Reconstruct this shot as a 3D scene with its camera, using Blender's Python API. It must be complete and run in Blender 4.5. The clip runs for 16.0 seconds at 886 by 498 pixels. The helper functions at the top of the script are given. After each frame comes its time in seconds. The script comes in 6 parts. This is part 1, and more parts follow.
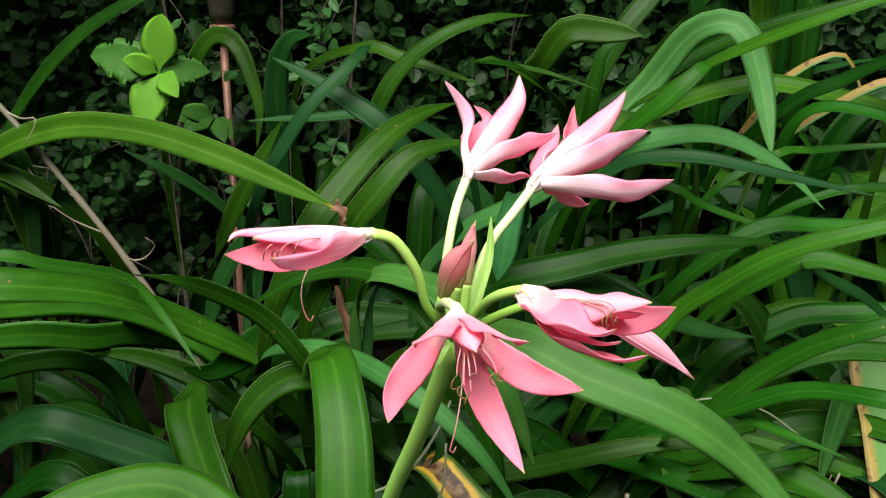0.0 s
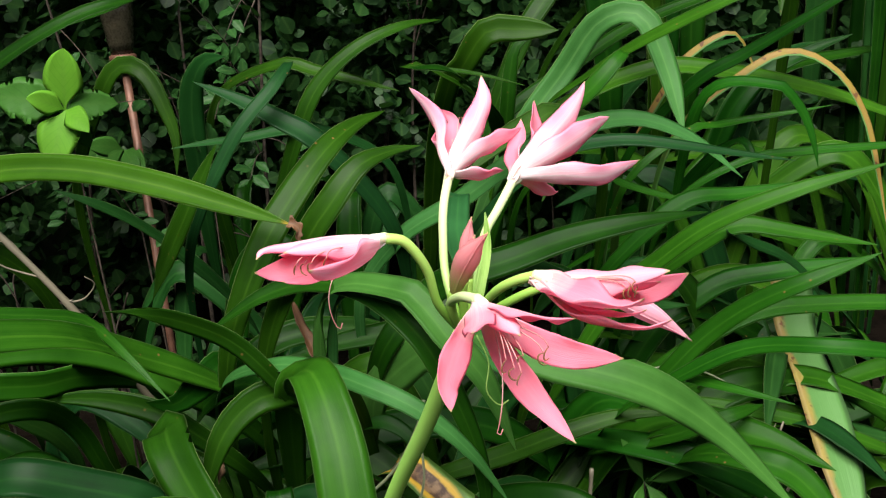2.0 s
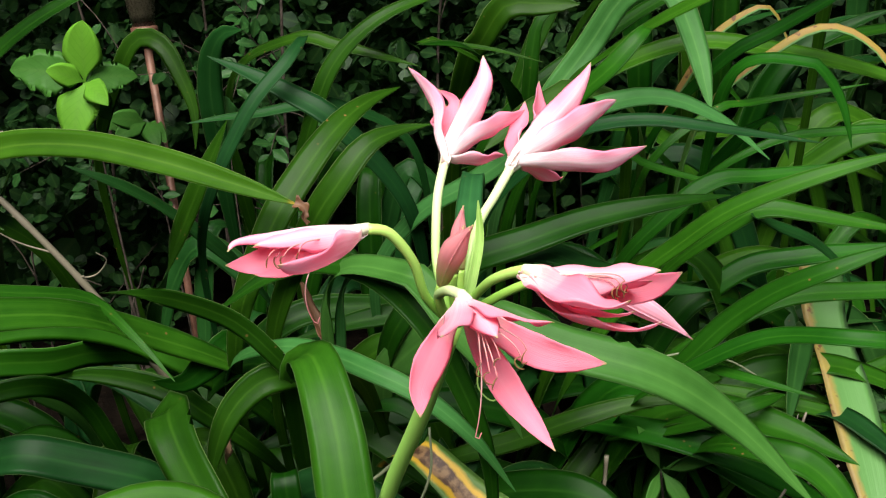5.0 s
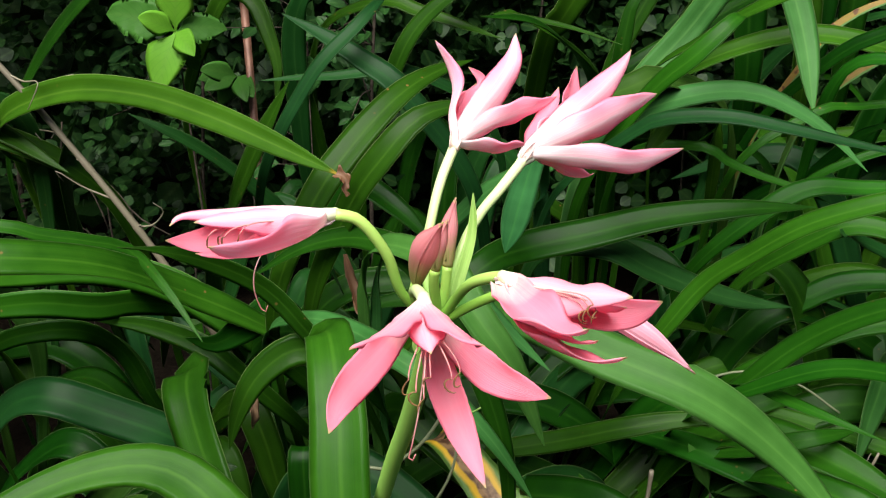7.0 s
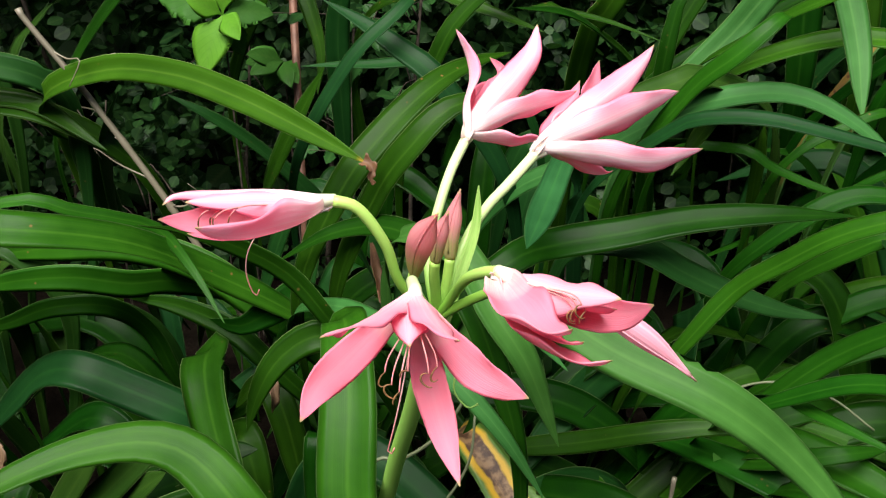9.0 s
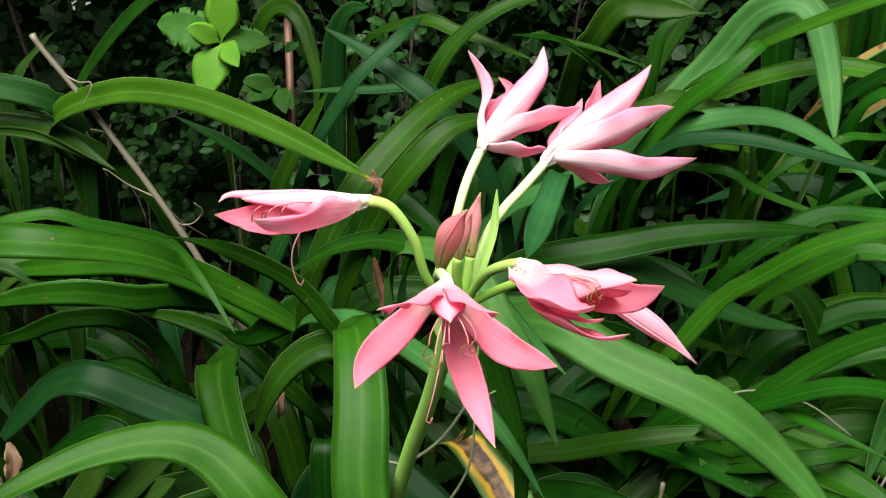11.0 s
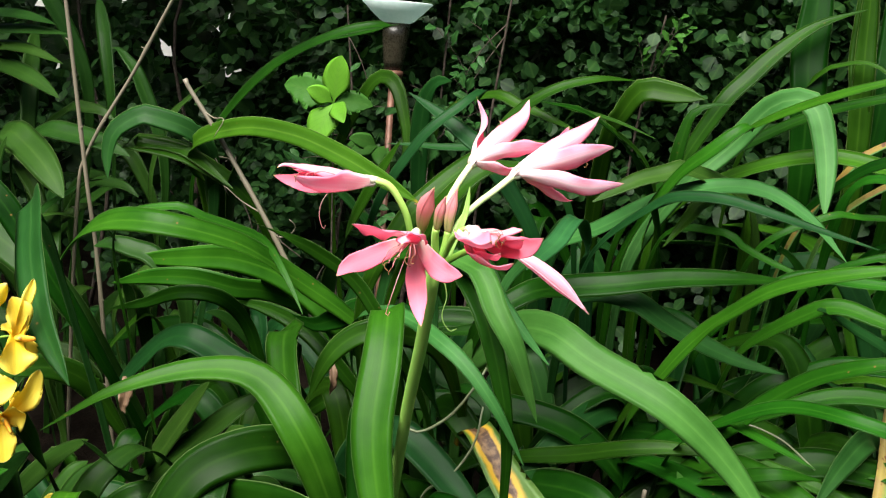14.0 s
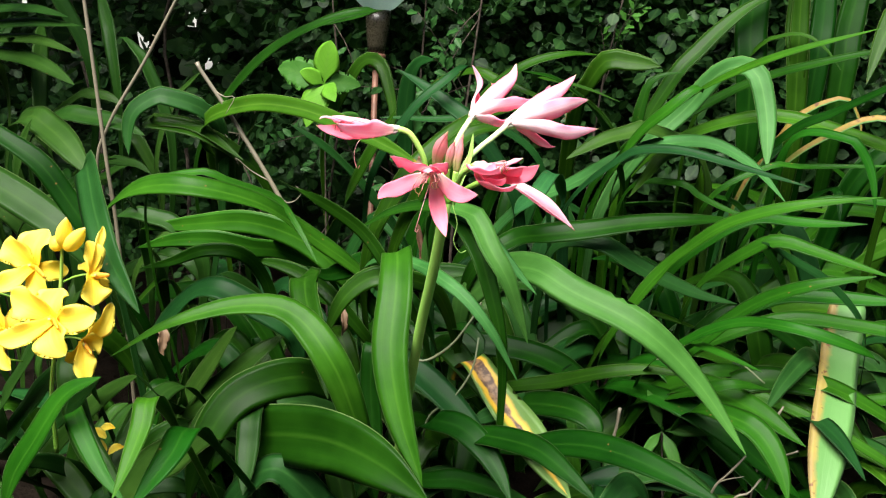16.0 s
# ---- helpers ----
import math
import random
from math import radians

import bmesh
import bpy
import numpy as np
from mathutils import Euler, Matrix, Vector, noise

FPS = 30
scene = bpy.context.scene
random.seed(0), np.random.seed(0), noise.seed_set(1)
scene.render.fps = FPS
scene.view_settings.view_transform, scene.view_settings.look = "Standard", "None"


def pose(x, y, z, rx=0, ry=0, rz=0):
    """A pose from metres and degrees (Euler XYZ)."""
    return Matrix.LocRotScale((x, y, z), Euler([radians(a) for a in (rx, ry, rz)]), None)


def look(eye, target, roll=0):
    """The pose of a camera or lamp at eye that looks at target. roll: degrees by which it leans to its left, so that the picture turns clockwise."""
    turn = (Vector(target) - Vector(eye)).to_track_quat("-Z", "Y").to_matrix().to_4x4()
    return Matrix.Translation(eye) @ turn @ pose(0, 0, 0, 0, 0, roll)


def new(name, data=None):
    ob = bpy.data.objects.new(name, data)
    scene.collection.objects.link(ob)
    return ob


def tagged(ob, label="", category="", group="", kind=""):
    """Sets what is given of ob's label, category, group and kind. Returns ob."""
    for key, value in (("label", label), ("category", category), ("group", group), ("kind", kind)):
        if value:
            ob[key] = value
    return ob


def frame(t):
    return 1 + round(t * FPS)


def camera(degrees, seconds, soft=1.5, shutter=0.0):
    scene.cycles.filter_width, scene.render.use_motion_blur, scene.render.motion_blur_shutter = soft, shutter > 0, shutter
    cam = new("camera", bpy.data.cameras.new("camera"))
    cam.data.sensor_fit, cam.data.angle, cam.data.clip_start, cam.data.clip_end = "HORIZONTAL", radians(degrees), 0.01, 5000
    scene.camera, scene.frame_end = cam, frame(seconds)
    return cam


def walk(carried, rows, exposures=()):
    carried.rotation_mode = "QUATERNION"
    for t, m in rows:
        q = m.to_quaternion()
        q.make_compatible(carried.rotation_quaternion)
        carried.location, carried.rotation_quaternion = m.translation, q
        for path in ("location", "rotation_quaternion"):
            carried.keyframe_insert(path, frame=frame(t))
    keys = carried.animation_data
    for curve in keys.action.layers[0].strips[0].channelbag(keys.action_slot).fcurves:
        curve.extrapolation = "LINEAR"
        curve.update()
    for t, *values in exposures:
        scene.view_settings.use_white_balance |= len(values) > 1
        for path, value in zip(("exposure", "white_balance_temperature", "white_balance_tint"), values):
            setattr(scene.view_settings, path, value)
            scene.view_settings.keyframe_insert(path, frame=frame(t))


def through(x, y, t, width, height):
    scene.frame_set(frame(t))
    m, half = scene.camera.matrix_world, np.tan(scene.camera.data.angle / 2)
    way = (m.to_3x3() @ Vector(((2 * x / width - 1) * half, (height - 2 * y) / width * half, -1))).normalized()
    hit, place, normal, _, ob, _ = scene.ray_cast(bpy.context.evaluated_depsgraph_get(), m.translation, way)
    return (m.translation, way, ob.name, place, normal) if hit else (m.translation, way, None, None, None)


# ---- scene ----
cam = camera(51.5, 16.0, soft=1.2)
SKY, SUN = 0.055, 7.4
EXPOSURES = [(0.0, 0.42), (9.0, 0.42), (12.0, 0.58), (14.0, 0.86), (16.0, 1.02)]
PATH = [
    (0, (0.0000, 0.0000, 1.2500), (-0.0000, 1.4345, 0.8114), -0.00),
    (0.5, (-0.0196, -0.0139, 1.2559), (0.0240, 1.4191, 0.8147), -1.05),
    (1, (-0.0351, -0.0222, 1.2635), (0.0480, 1.4088, 0.8216), -2.25),
    (1.5, (-0.0779, -0.0188, 1.2546), (0.0660, 1.4097, 0.8199), -3.06),
    (2, (-0.1131, -0.0271, 1.2552), (0.0718, 1.3969, 0.8217), -4.24),
    (2.5, (-0.1355, -0.0334, 1.2595), (0.0731, 1.3832, 0.8124), -5.50),
    (3, (-0.1412, -0.0446, 1.2678), (0.0731, 1.3656, 0.8036), -6.22),
    (3.5, (-0.1361, -0.0463, 1.2587), (0.0784, 1.3640, 0.7948), -5.94),
    (6, (0.0124, 0.0526, 1.2593), (0.0205, 1.4704, 0.7697), -2.77),
    (6.5, (0.0434, 0.0656, 1.2530), (0.0007, 1.4797, 0.7544), -1.99),
    (7, (0.0654, 0.0806, 1.2498), (-0.0204, 1.4881, 0.7384), -1.18),
    (7.5, (0.0906, 0.0867, 1.2489), (-0.0336, 1.4901, 0.7341), -0.41),
    (8, (0.0993, 0.0897, 1.2482), (-0.0459, 1.4909, 0.7328), 0.17),
    (8.5, (0.1046, 0.0899, 1.2468), (-0.0562, 1.4883, 0.7286), 0.25),
    (9, (0.1086, 0.0969, 1.2437), (-0.0643, 1.4929, 0.7226), 0.20),
    (11.5, (0.0698, -0.0515, 1.2382), (-0.0448, 1.3764, 0.7935), 0.96),
    (12, (0.0733, -0.1276, 1.2458), (-0.0272, 1.3088, 0.8254), 1.27),
    (12.5, (0.1000, -0.1837, 1.2458), (-0.0182, 1.2559, 0.8414), 2.21),
    (13, (0.1785, -0.2381, 1.2379), (-0.0103, 1.2014, 0.8607), 3.22),
    (13.5, (0.2620, -0.2945, 1.2283), (-0.0128, 1.1373, 0.8757), 3.94),
    (14, (0.3020, -0.3608, 1.2120), (-0.0351, 1.0630, 0.8814), 4.49),
    (14.5, (0.3094, -0.4181, 1.2097), (-0.0521, 0.9997, 0.8795), 4.19),
    (15, (0.3034, -0.5037, 1.1956), (-0.0417, 0.9183, 0.8658), 3.79),
    (15.5, (0.3008, -0.5936, 1.1831), (-0.0054, 0.8369, 0.8516), 3.55),
    (16, (0.2950, -0.6569, 1.1733), (0.0194, 0.7789, 0.8379), 3.11),
]
walk(cam, [(t, look(eye, target, roll)) for t, eye, target, roll in PATH], EXPOSURES)

# ---- light ----
world = bpy.data.worlds.new("overcast_sky")
scene.world = world
world.use_nodes = True
wn, wl = world.node_tree.nodes, world.node_tree.links
sky = wn.new("ShaderNodeTexSky")
sky.sky_type, sky.sun_disc = "NISHITA", False
sky.sun_elevation, sky.sun_rotation = radians(60), radians(197)
sky.air_density, sky.dust_density, sky.ozone_density = 1.0, 4.0, 0.6
wl.new(sky.outputs[0], wn["Background"].inputs[0])
wn["Background"].inputs[1].default_value = SKY
sun = new("sun", bpy.data.lights.new("sun", "SUN"))
sun.data.energy, sun.data.angle, sun.data.color = SUN, radians(50), (1.0, 0.965, 0.90)
sun.matrix_world = look((-0.8, -2.1, 5.8), (0, 1.0, 0.4))

# ---- materials ----
def material(name):
    m = bpy.data.materials.new(name)
    m.use_nodes = True
    m.node_tree.nodes.clear()
    return m, m.node_tree.nodes, m.node_tree.links


class Net:
    """Small helper round one material's node tree."""

    def __init__(self, name):
        self.m, self.n, self.l = material(name)

    def add(self, kind, **values):
        node = self.n.new("ShaderNode" + kind)
        for key, value in values.items():
            if key == "op":
                node.operation = value
            elif key == "mode":
                node.blend_type = value
        return node

    def link(self, a, b):
        self.l.new(a, b)

    def math(self, op, a, b=0.5):
        node = self.add("Math", op=op)
        for i, v in enumerate((a, b)):
            if isinstance(v, (int, float)):
                node.inputs[i].default_value = v
            else:
                self.link(v, node.inputs[i])
        return node.outputs[0]

    def mix(self, fac, a, b, mode="MIX"):
        node = self.n.new("ShaderNodeMixRGB")
        node.blend_type = mode
        for i, v in enumerate((fac, a, b)):
            if isinstance(v, (int, float)):
                node.inputs[i].default_value = v
            elif isinstance(v, tuple):
                node.inputs[i].default_value = (*v, 1)
            else:
                self.link(v, node.inputs[i])
        return node.outputs[0]

    def ramp(self, fac, *stops):
        node = self.n.new("ShaderNodeValToRGB")
        els = node.color_ramp.elements
        while len(els) < len(stops):
            els.new(0.5)
        for e, (p, c) in zip(els, stops):
            e.position = p
            e.color = (*c, 1) if isinstance(c, tuple) else (c, c, c, 1)
        self.link(fac, node.inputs[0])
        return node.outputs[0]

    def noise(self, scale, detail=3.0, vector=None, rough=0.5):
        node = self.n.new("ShaderNodeTexNoise")
        node.inputs["Scale"].default_value, node.inputs["Detail"].default_value = scale, detail
        node.inputs["Roughness"].default_value = rough
        if vector is not None:
            self.link(vector, node.inputs["Vector"])
        return node.outputs["Fac"]

    def stretched(self, source, scale):
        node = self.n.new("ShaderNodeMapping")
        node.inputs["Scale"].default_value = scale
        self.link(source, node.inputs["Vector"])
        return node.outputs[0]

    def bump(self, height, strength, distance):
        node = self.n.new("ShaderNodeBump")
        node.inputs["Strength"].default_value, node.inputs["Distance"].default_value = strength, distance
        self.link(height, node.inputs["Height"])
        return node.outputs[0]

    def finish(self, colour, rough, normal=None, through=0.0, through_colour=None, specular=0.5, sheen=0.0, metal=0.0):
        b = self.n.new("ShaderNodeBsdfPrincipled")
        out = self.n.new("ShaderNodeOutputMaterial")
        for key, v in (("Base Color", colour), ("Roughness", rough)):
            if isinstance(v, tuple):
                b.inputs[key].default_value = (*v, 1)
            elif isinstance(v, (int, float)):
                b.inputs[key].default_value = v
            else:
                self.link(v, b.inputs[key])
        b.inputs["Specular IOR Level"].default_value, b.inputs["Metallic"].default_value = specular, metal
        if normal is not None:
            self.link(normal, b.inputs["Normal"])
        if through:
            t = self.n.new("ShaderNodeBsdfTranslucent")
            c = through_colour if through_colour is not None else colour
            if isinstance(c, tuple):
                t.inputs[0].default_value = (*c, 1)
            else:
                self.link(c, t.inputs[0])
            mixer = self.n.new("ShaderNodeMixShader")
            mixer.inputs[0].default_value = through
            self.link(b.outputs[0], mixer.inputs[1]), self.link(t.outputs[0], mixer.inputs[2])
            self.link(mixer.outputs[0], out.inputs[0])
        else:
            self.link(b.outputs[0], out.inputs[0])
        return self.m


def blade_material(name, dark, light, rib, rough=0.34, spots=True, tip=None, through=0.20):
    """A strap leaf: parallel veins, a paler midrib and margin, blotches and specks."""
    k = Net(name)
    tc = k.n.new("ShaderNodeTexCoord")
    uv, obj = tc.outputs["UV"], tc.outputs["Object"]
    sep = k.n.new("ShaderNodeSeparateXYZ")
    k.link(uv, sep.inputs[0])
    u, v = sep.outputs[0], sep.outputs[1]
    info = k.n.new("ShaderNodeObjectInfo")
    across = k.math("ABSOLUTE", k.math("SUBTRACT", u, 0.5))
    veins = k.noise(1.0, 2.0, k.stretched(uv, (70, 1.2, 1)), 0.55)
    bands = k.noise(1.0, 2.0, k.stretched(uv, (7, 0.7, 1)), 0.5)
    blot = k.noise(9.0, 4.0, obj, 0.6)
    sweep = k.noise(1.0, 1.0, k.stretched(uv, (0.8, 3.2, 1)), 0.4)
    tone = k.math("ADD", k.math("ADD", k.math("MULTIPLY", blot, 0.42), k.math("MULTIPLY", bands, 0.26)), k.math("MULTIPLY", sweep, 0.32))
    col = k.mix(k.ramp(tone, (0.36, 0.0), (0.64, 1.0)), dark, light)
    col = k.mix(k.math("MULTIPLY", k.ramp(veins, (0.4, 0.0), (0.62, 1.0)), 0.13), col, light)
    col = k.mix(k.math("MULTIPLY", k.ramp(across, (0.008, 1.0), (0.055, 0.0)), 0.24), col, rib)
    col = k.mix(k.math("MULTIPLY", k.ramp(across, (0.478, 0.0), (0.496, 1.0)), 0.38), col, (0.26, 0.40, 0.14))
    hsv = k.n.new("ShaderNodeHueSaturation")
    hsv.inputs["Saturation"].default_value = 1.0
    k.link(k.math("ADD", k.math("MULTIPLY", info.outputs["Random"], 0.55), 0.75), hsv.inputs["Value"])
    k.link(k.math("ADD", k.math("MULTIPLY", info.outputs["Random"], -0.035), 0.515), hsv.inputs["Hue"])
    k.link(col, hsv.inputs["Color"])
    col = hsv.outputs[0]
    if spots:
        vor = k.n.new("ShaderNodeTexVoronoi")
        vor.inputs["Scale"].default_value = 34.0
        k.link(obj, vor.inputs["Vector"])
        speck = k.math("MULTIPLY", k.ramp(vor.outputs["Distance"], (0.045, 1.0), (0.10, 0.0)), k.ramp(k.noise(5.0, 1.0, obj), (0.55, 0.0), (0.66, 1.0)))
        col = k.mix(k.math("MULTIPLY", speck, 0.75), col, (0.20, 0.11, 0.035))
    if tip is not None:
        col = k.mix(k.ramp(k.math("ADD", v, k.math("MULTIPLY", k.math("SUBTRACT", blot, 0.5), 0.06)), (tip, 0.0), (tip + 0.012, 1.0)), col, (0.36, 0.22, 0.025))
        col = k.mix(k.ramp(v, (tip + 0.018, 0.0), (tip + 0.026, 1.0)), col, (0.11, 0.045, 0.02))
    height = k.math("ADD", k.math("MULTIPLY", veins, 0.5), k.math("MULTIPLY", bands, 1.0))
    r = k.math("ADD", k.math("MULTIPLY", blot, 0.22), rough - 0.11)
    return k.finish(col, r, k.bump(height, 0.20, 0.0022), through, k.mix(0.45, col, (0.085, 0.31, 0.008)), specular=0.095)


def dying_material(name):
    """A leaf that turns from green over yellow to a dead brown middle."""
    k = Net(name)
    tc = k.n.new("ShaderNodeTexCoord")
    uv, obj = tc.outputs["UV"], tc.outputs["Object"]
    sep = k.n.new("ShaderNodeSeparateXYZ")
    k.link(uv, sep.inputs[0])
    u, v = sep.outputs[0], sep.outputs[1]
    wob = k.math("MULTIPLY", k.math("SUBTRACT", k.noise(26.0, 5.0, obj), 0.5), 0.26)
    across = k.math("ADD", k.math("ABSOLUTE", k.math("SUBTRACT", u, 0.52)), wob)
    along = k.math("MULTIPLY", k.math("MAXIMUM", k.math("SUBTRACT", v, 0.60), 0.0), 0.9)
    d = k.math("ADD", across, along)
    streak = k.noise(1.0, 3.0, k.stretched(uv, (30, 2.5, 1)))
    dead = k.mix(k.ramp(k.noise(60.0, 4.0, obj), (0.42, 0.0), (0.6, 1.0)), (0.06, 0.026, 0.012), (0.24, 0.14, 0.065))
    col = k.mix(k.ramp(d, (0.22, 0.0), (0.27, 1.0)), dead, (0.58, 0.36, 0.025))
    col = k.mix(k.ramp(d, (0.34, 0.0), (0.44, 1.0)), col, (0.07, 0.16, 0.018))
    return k.finish(col, 0.5, k.bump(streak, 0.4, 0.003), 0.18, col)


def straw_material(name, a, b, green=None, side=1.0, border=0.2):
    k = Net(name)
    tc = k.n.new("ShaderNodeTexCoord")
    streak = k.noise(1.0, 3.0, k.stretched(tc.outputs["UV"], (14, 3.0, 1)))
    blot = k.noise(30.0, 3.0, tc.outputs["Object"])
    mottle = k.math("ADD", k.math("MULTIPLY", streak, 0.5), k.math("MULTIPLY", blot, 0.5))
    col = k.mix(k.ramp(mottle, (0.38, 0.0), (0.62, 1.0)), a, b)
    if green is not None:
        sep = k.n.new("ShaderNodeSeparateXYZ")
        k.link(tc.outputs["UV"], sep.inputs[0])
        col = k.mix(k.ramp(k.noise(55.0, 2.0, tc.outputs["Object"]), (0.60, 0.0), (0.66, 1.0)), col, (0.13, 0.055, 0.02))
        along = k.math("ADD", sep.outputs[1], k.math("MULTIPLY", k.math("SUBTRACT", mottle, 0.5), 0.5))
        col = k.mix(k.ramp(along, (green, 1.0), (green + 0.16, 0.0)), col, (0.03, 0.10, 0.008))
        edge = k.math("ADD", k.math("MULTIPLY", k.math("SUBTRACT", sep.outputs[0], 0.5), side), k.math("MULTIPLY", k.math("SUBTRACT", blot, 0.5), 0.22))
        col = k.mix(k.ramp(k.math("ADD", edge, 0.5), (border + 0.44, 0.0), (border + 0.56, 1.0)), col, (0.075, 0.20, 0.045))
    return k.finish(col, 0.62, k.bump(streak, 0.4, 0.002), 0.15, col)


def tepal_material(name, base, body, edge, rib, rib_strength, fade=(0.18, 0.50), through=0.48):
    """A petal: pale towards the throat, with a pale rib and fine veins."""
    k = Net(name)
    tc = k.n.new("ShaderNodeTexCoord")
    uv = tc.outputs["UV"]
    sep = k.n.new("ShaderNodeSeparateXYZ")
    k.link(uv, sep.inputs[0])
    u, v = sep.outputs[0], sep.outputs[1]
    across = k.math("ABSOLUTE", k.math("SUBTRACT", u, 0.5))
    veins = k.noise(1.0, 2.0, k.stretched(uv, (34, 0.8, 1)))
    cloud = k.noise(45.0, 3.0, tc.outputs["Object"])
    col = k.mix(k.ramp(across, (0.18, 0.0), (0.46, 1.0)), body, edge)
    ribf = k.math("MULTIPLY", k.ramp(across, (0.03, 1.0), (0.26, 0.0)), rib_strength)
    col = k.mix(ribf, col, rib)
    col = k.mix(k.ramp(k.math("ADD", v, k.math("MULTIPLY", k.math("SUBTRACT", cloud, 0.5), 0.2)), (fade[0], 1.0), (fade[1], 0.0)), col, base)
    col = k.mix(k.math("MULTIPLY", k.ramp(veins, (0.35, 1.0), (0.6, 0.0)), 0.34), col, edge)
    col = k.mix(k.ramp(v, (0.965, 0.0), (0.995, 1.0)), col, (0.55, 0.48, 0.22))
    height = k.math("ADD", veins, k.math("MULTIPLY", cloud, 0.4))
    return k.finish(col, 0.5, k.bump(height, 0.45, 0.0013), through, col, specular=0.2)


def plain_material(name, a, b, scale=20.0, rough=0.6, bump=0.2, through=0.0, depth=0.002, specular=0.5, metal=0.0):
    k = Net(name)
    tc = k.n.new("ShaderNodeTexCoord")
    obj = tc.outputs["Object"]
    n1, n2 = k.noise(scale, 4.0, obj), k.noise(scale * 6, 3.0, obj)
    t = k.math("ADD", k.math("MULTIPLY", n1, 0.65), k.math("MULTIPLY", n2, 0.35))
    col = k.mix(k.ramp(t, (0.38, 0.0), (0.62, 1.0)), a, b)
    return k.finish(col, k.math("ADD", k.math("MULTIPLY", n2, 0.2), rough - 0.1), k.bump(t, bump, depth), through, col, specular, metal=metal)


def small_leaf_material(name, a, b, rough=0.4, through=0.2):
    """Small hedge leaves, each island with its own shade."""
    k = Net(name)
    geo = k.n.new("ShaderNodeNewGeometry")
    tc = k.n.new("ShaderNodeTexCoord")
    r = geo.outputs["Random Per Island"]
    sep = k.n.new("ShaderNodeSeparateXYZ")
    k.link(tc.outputs["UV"], sep.inputs[0])
    rib = k.ramp(k.math("ABSOLUTE", k.math("SUBTRACT", sep.outputs[0], 0.5)), (0.02, 1.0), (0.10, 0.0))
    blot = k.noise(60.0, 3.0, tc.outputs["Object"])
    col = k.mix(r, a, b)
    col = k.mix(k.math("MULTIPLY", k.ramp(blot, (0.4, 0.0), (0.65, 1.0)), 0.35), col, b)
    col = k.mix(k.math("MULTIPLY", rib, 0.12), col, (0.14, 0.26, 0.06))
    across = k.math("ABSOLUTE", k.math("SUBTRACT", sep.outputs[0], 0.5))
    phase = k.math("ADD", k.math("MULTIPLY", sep.outputs[1], 46.0), k.math("MULTIPLY", across, -34.0))
    vein = k.ramp(k.math("SINE", phase, 0.0), (0.72, 0.0), (0.98, 1.0))
    col = k.mix(k.math("MULTIPLY", vein, 0.30), col, a)
    return k.finish(col, rough, k.bump(blot, 0.35, 0.002), through, k.mix(0.2, col, (0.08, 0.30, 0.02)), specular=0.13)


def tube_material(name, low, high):
    """A stalk that changes colour along its length."""
    k = Net(name)
    tc = k.n.new("ShaderNodeTexCoord")
    sep = k.n.new("ShaderNodeSeparateXYZ")
    k.link(tc.outputs["UV"], sep.inputs[0])
    streak = k.noise(1.0, 3.0, k.stretched(tc.outputs["UV"], (18, 2, 1)))
    col = k.mix(k.ramp(sep.outputs[1], (0.1, 0.0), (0.85, 1.0)), low, high)
    col = k.mix(k.math("MULTIPLY", streak, 0.3), col, low)
    return k.finish(col, 0.42, k.bump(streak, 0.15, 0.001), 0.12, col)


# darkened copy of the leaf: understory shade is put into its colour
LEAF_SHADED = blade_material("strap_leaf", (0.0026, 0.019, 0.0010), (0.0105, 0.056, 0.0025), (0.034, 0.110, 0.009), rough=0.38)
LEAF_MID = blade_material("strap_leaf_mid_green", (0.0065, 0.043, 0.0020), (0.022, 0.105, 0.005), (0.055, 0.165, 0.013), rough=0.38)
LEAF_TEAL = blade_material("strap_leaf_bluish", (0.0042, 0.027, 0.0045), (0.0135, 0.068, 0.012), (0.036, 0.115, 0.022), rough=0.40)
LEAF_TIPPED = blade_material("strap_leaf_burnt_tip", (0.007, 0.042, 0.0018), (0.020, 0.086, 0.004), (0.07, 0.165, 0.016), tip=0.984)
ORCHID_LEAF = blade_material("orchid_leaf", (0.007, 0.030, 0.0035), (0.019, 0.062, 0.008), (0.04, 0.095, 0.013), rough=0.36)
DYING = dying_material("dying_leaf")
STRAW = straw_material("yellow_straw", (0.27, 0.20, 0.022), (0.27, 0.155, 0.045), 0.5)
STRIPED = straw_material("half_withered_leaf", (0.27, 0.215, 0.042), (0.22, 0.155, 0.055), 0.02, -1.0, -0.24)
BURNT = straw_material("burnt_leaf", (0.07, 0.028, 0.014), (0.19, 0.09, 0.035))
# lit copy of the same leaf, its colour brightened for the front leaves
LEAF_LIT = blade_material("strap_leaf_lit", (0.014, 0.060, 0.003), (0.056, 0.160, 0.009), (0.11, 0.25, 0.02), rough=0.36)
# paler copies of the leaf: skylight and sheen are painted into the base colour
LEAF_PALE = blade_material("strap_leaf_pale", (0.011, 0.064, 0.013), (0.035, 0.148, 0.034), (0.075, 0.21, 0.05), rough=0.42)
LEAF_SHEEN = blade_material("strap_leaf_sheen", (0.030, 0.098, 0.013), (0.080, 0.205, 0.036), (0.12, 0.27, 0.045), rough=0.40)
DEAD = straw_material("dead_leaf", (0.10, 0.055, 0.03), (0.24, 0.15, 0.08))
TEPAL_IN = tepal_material("petal_inside", (0.96, 0.90, 0.78), (0.95, 0.33, 0.455), (0.95, 0.30, 0.42), (0.96, 0.41, 0.52), 0.4, (0.08, 0.36))
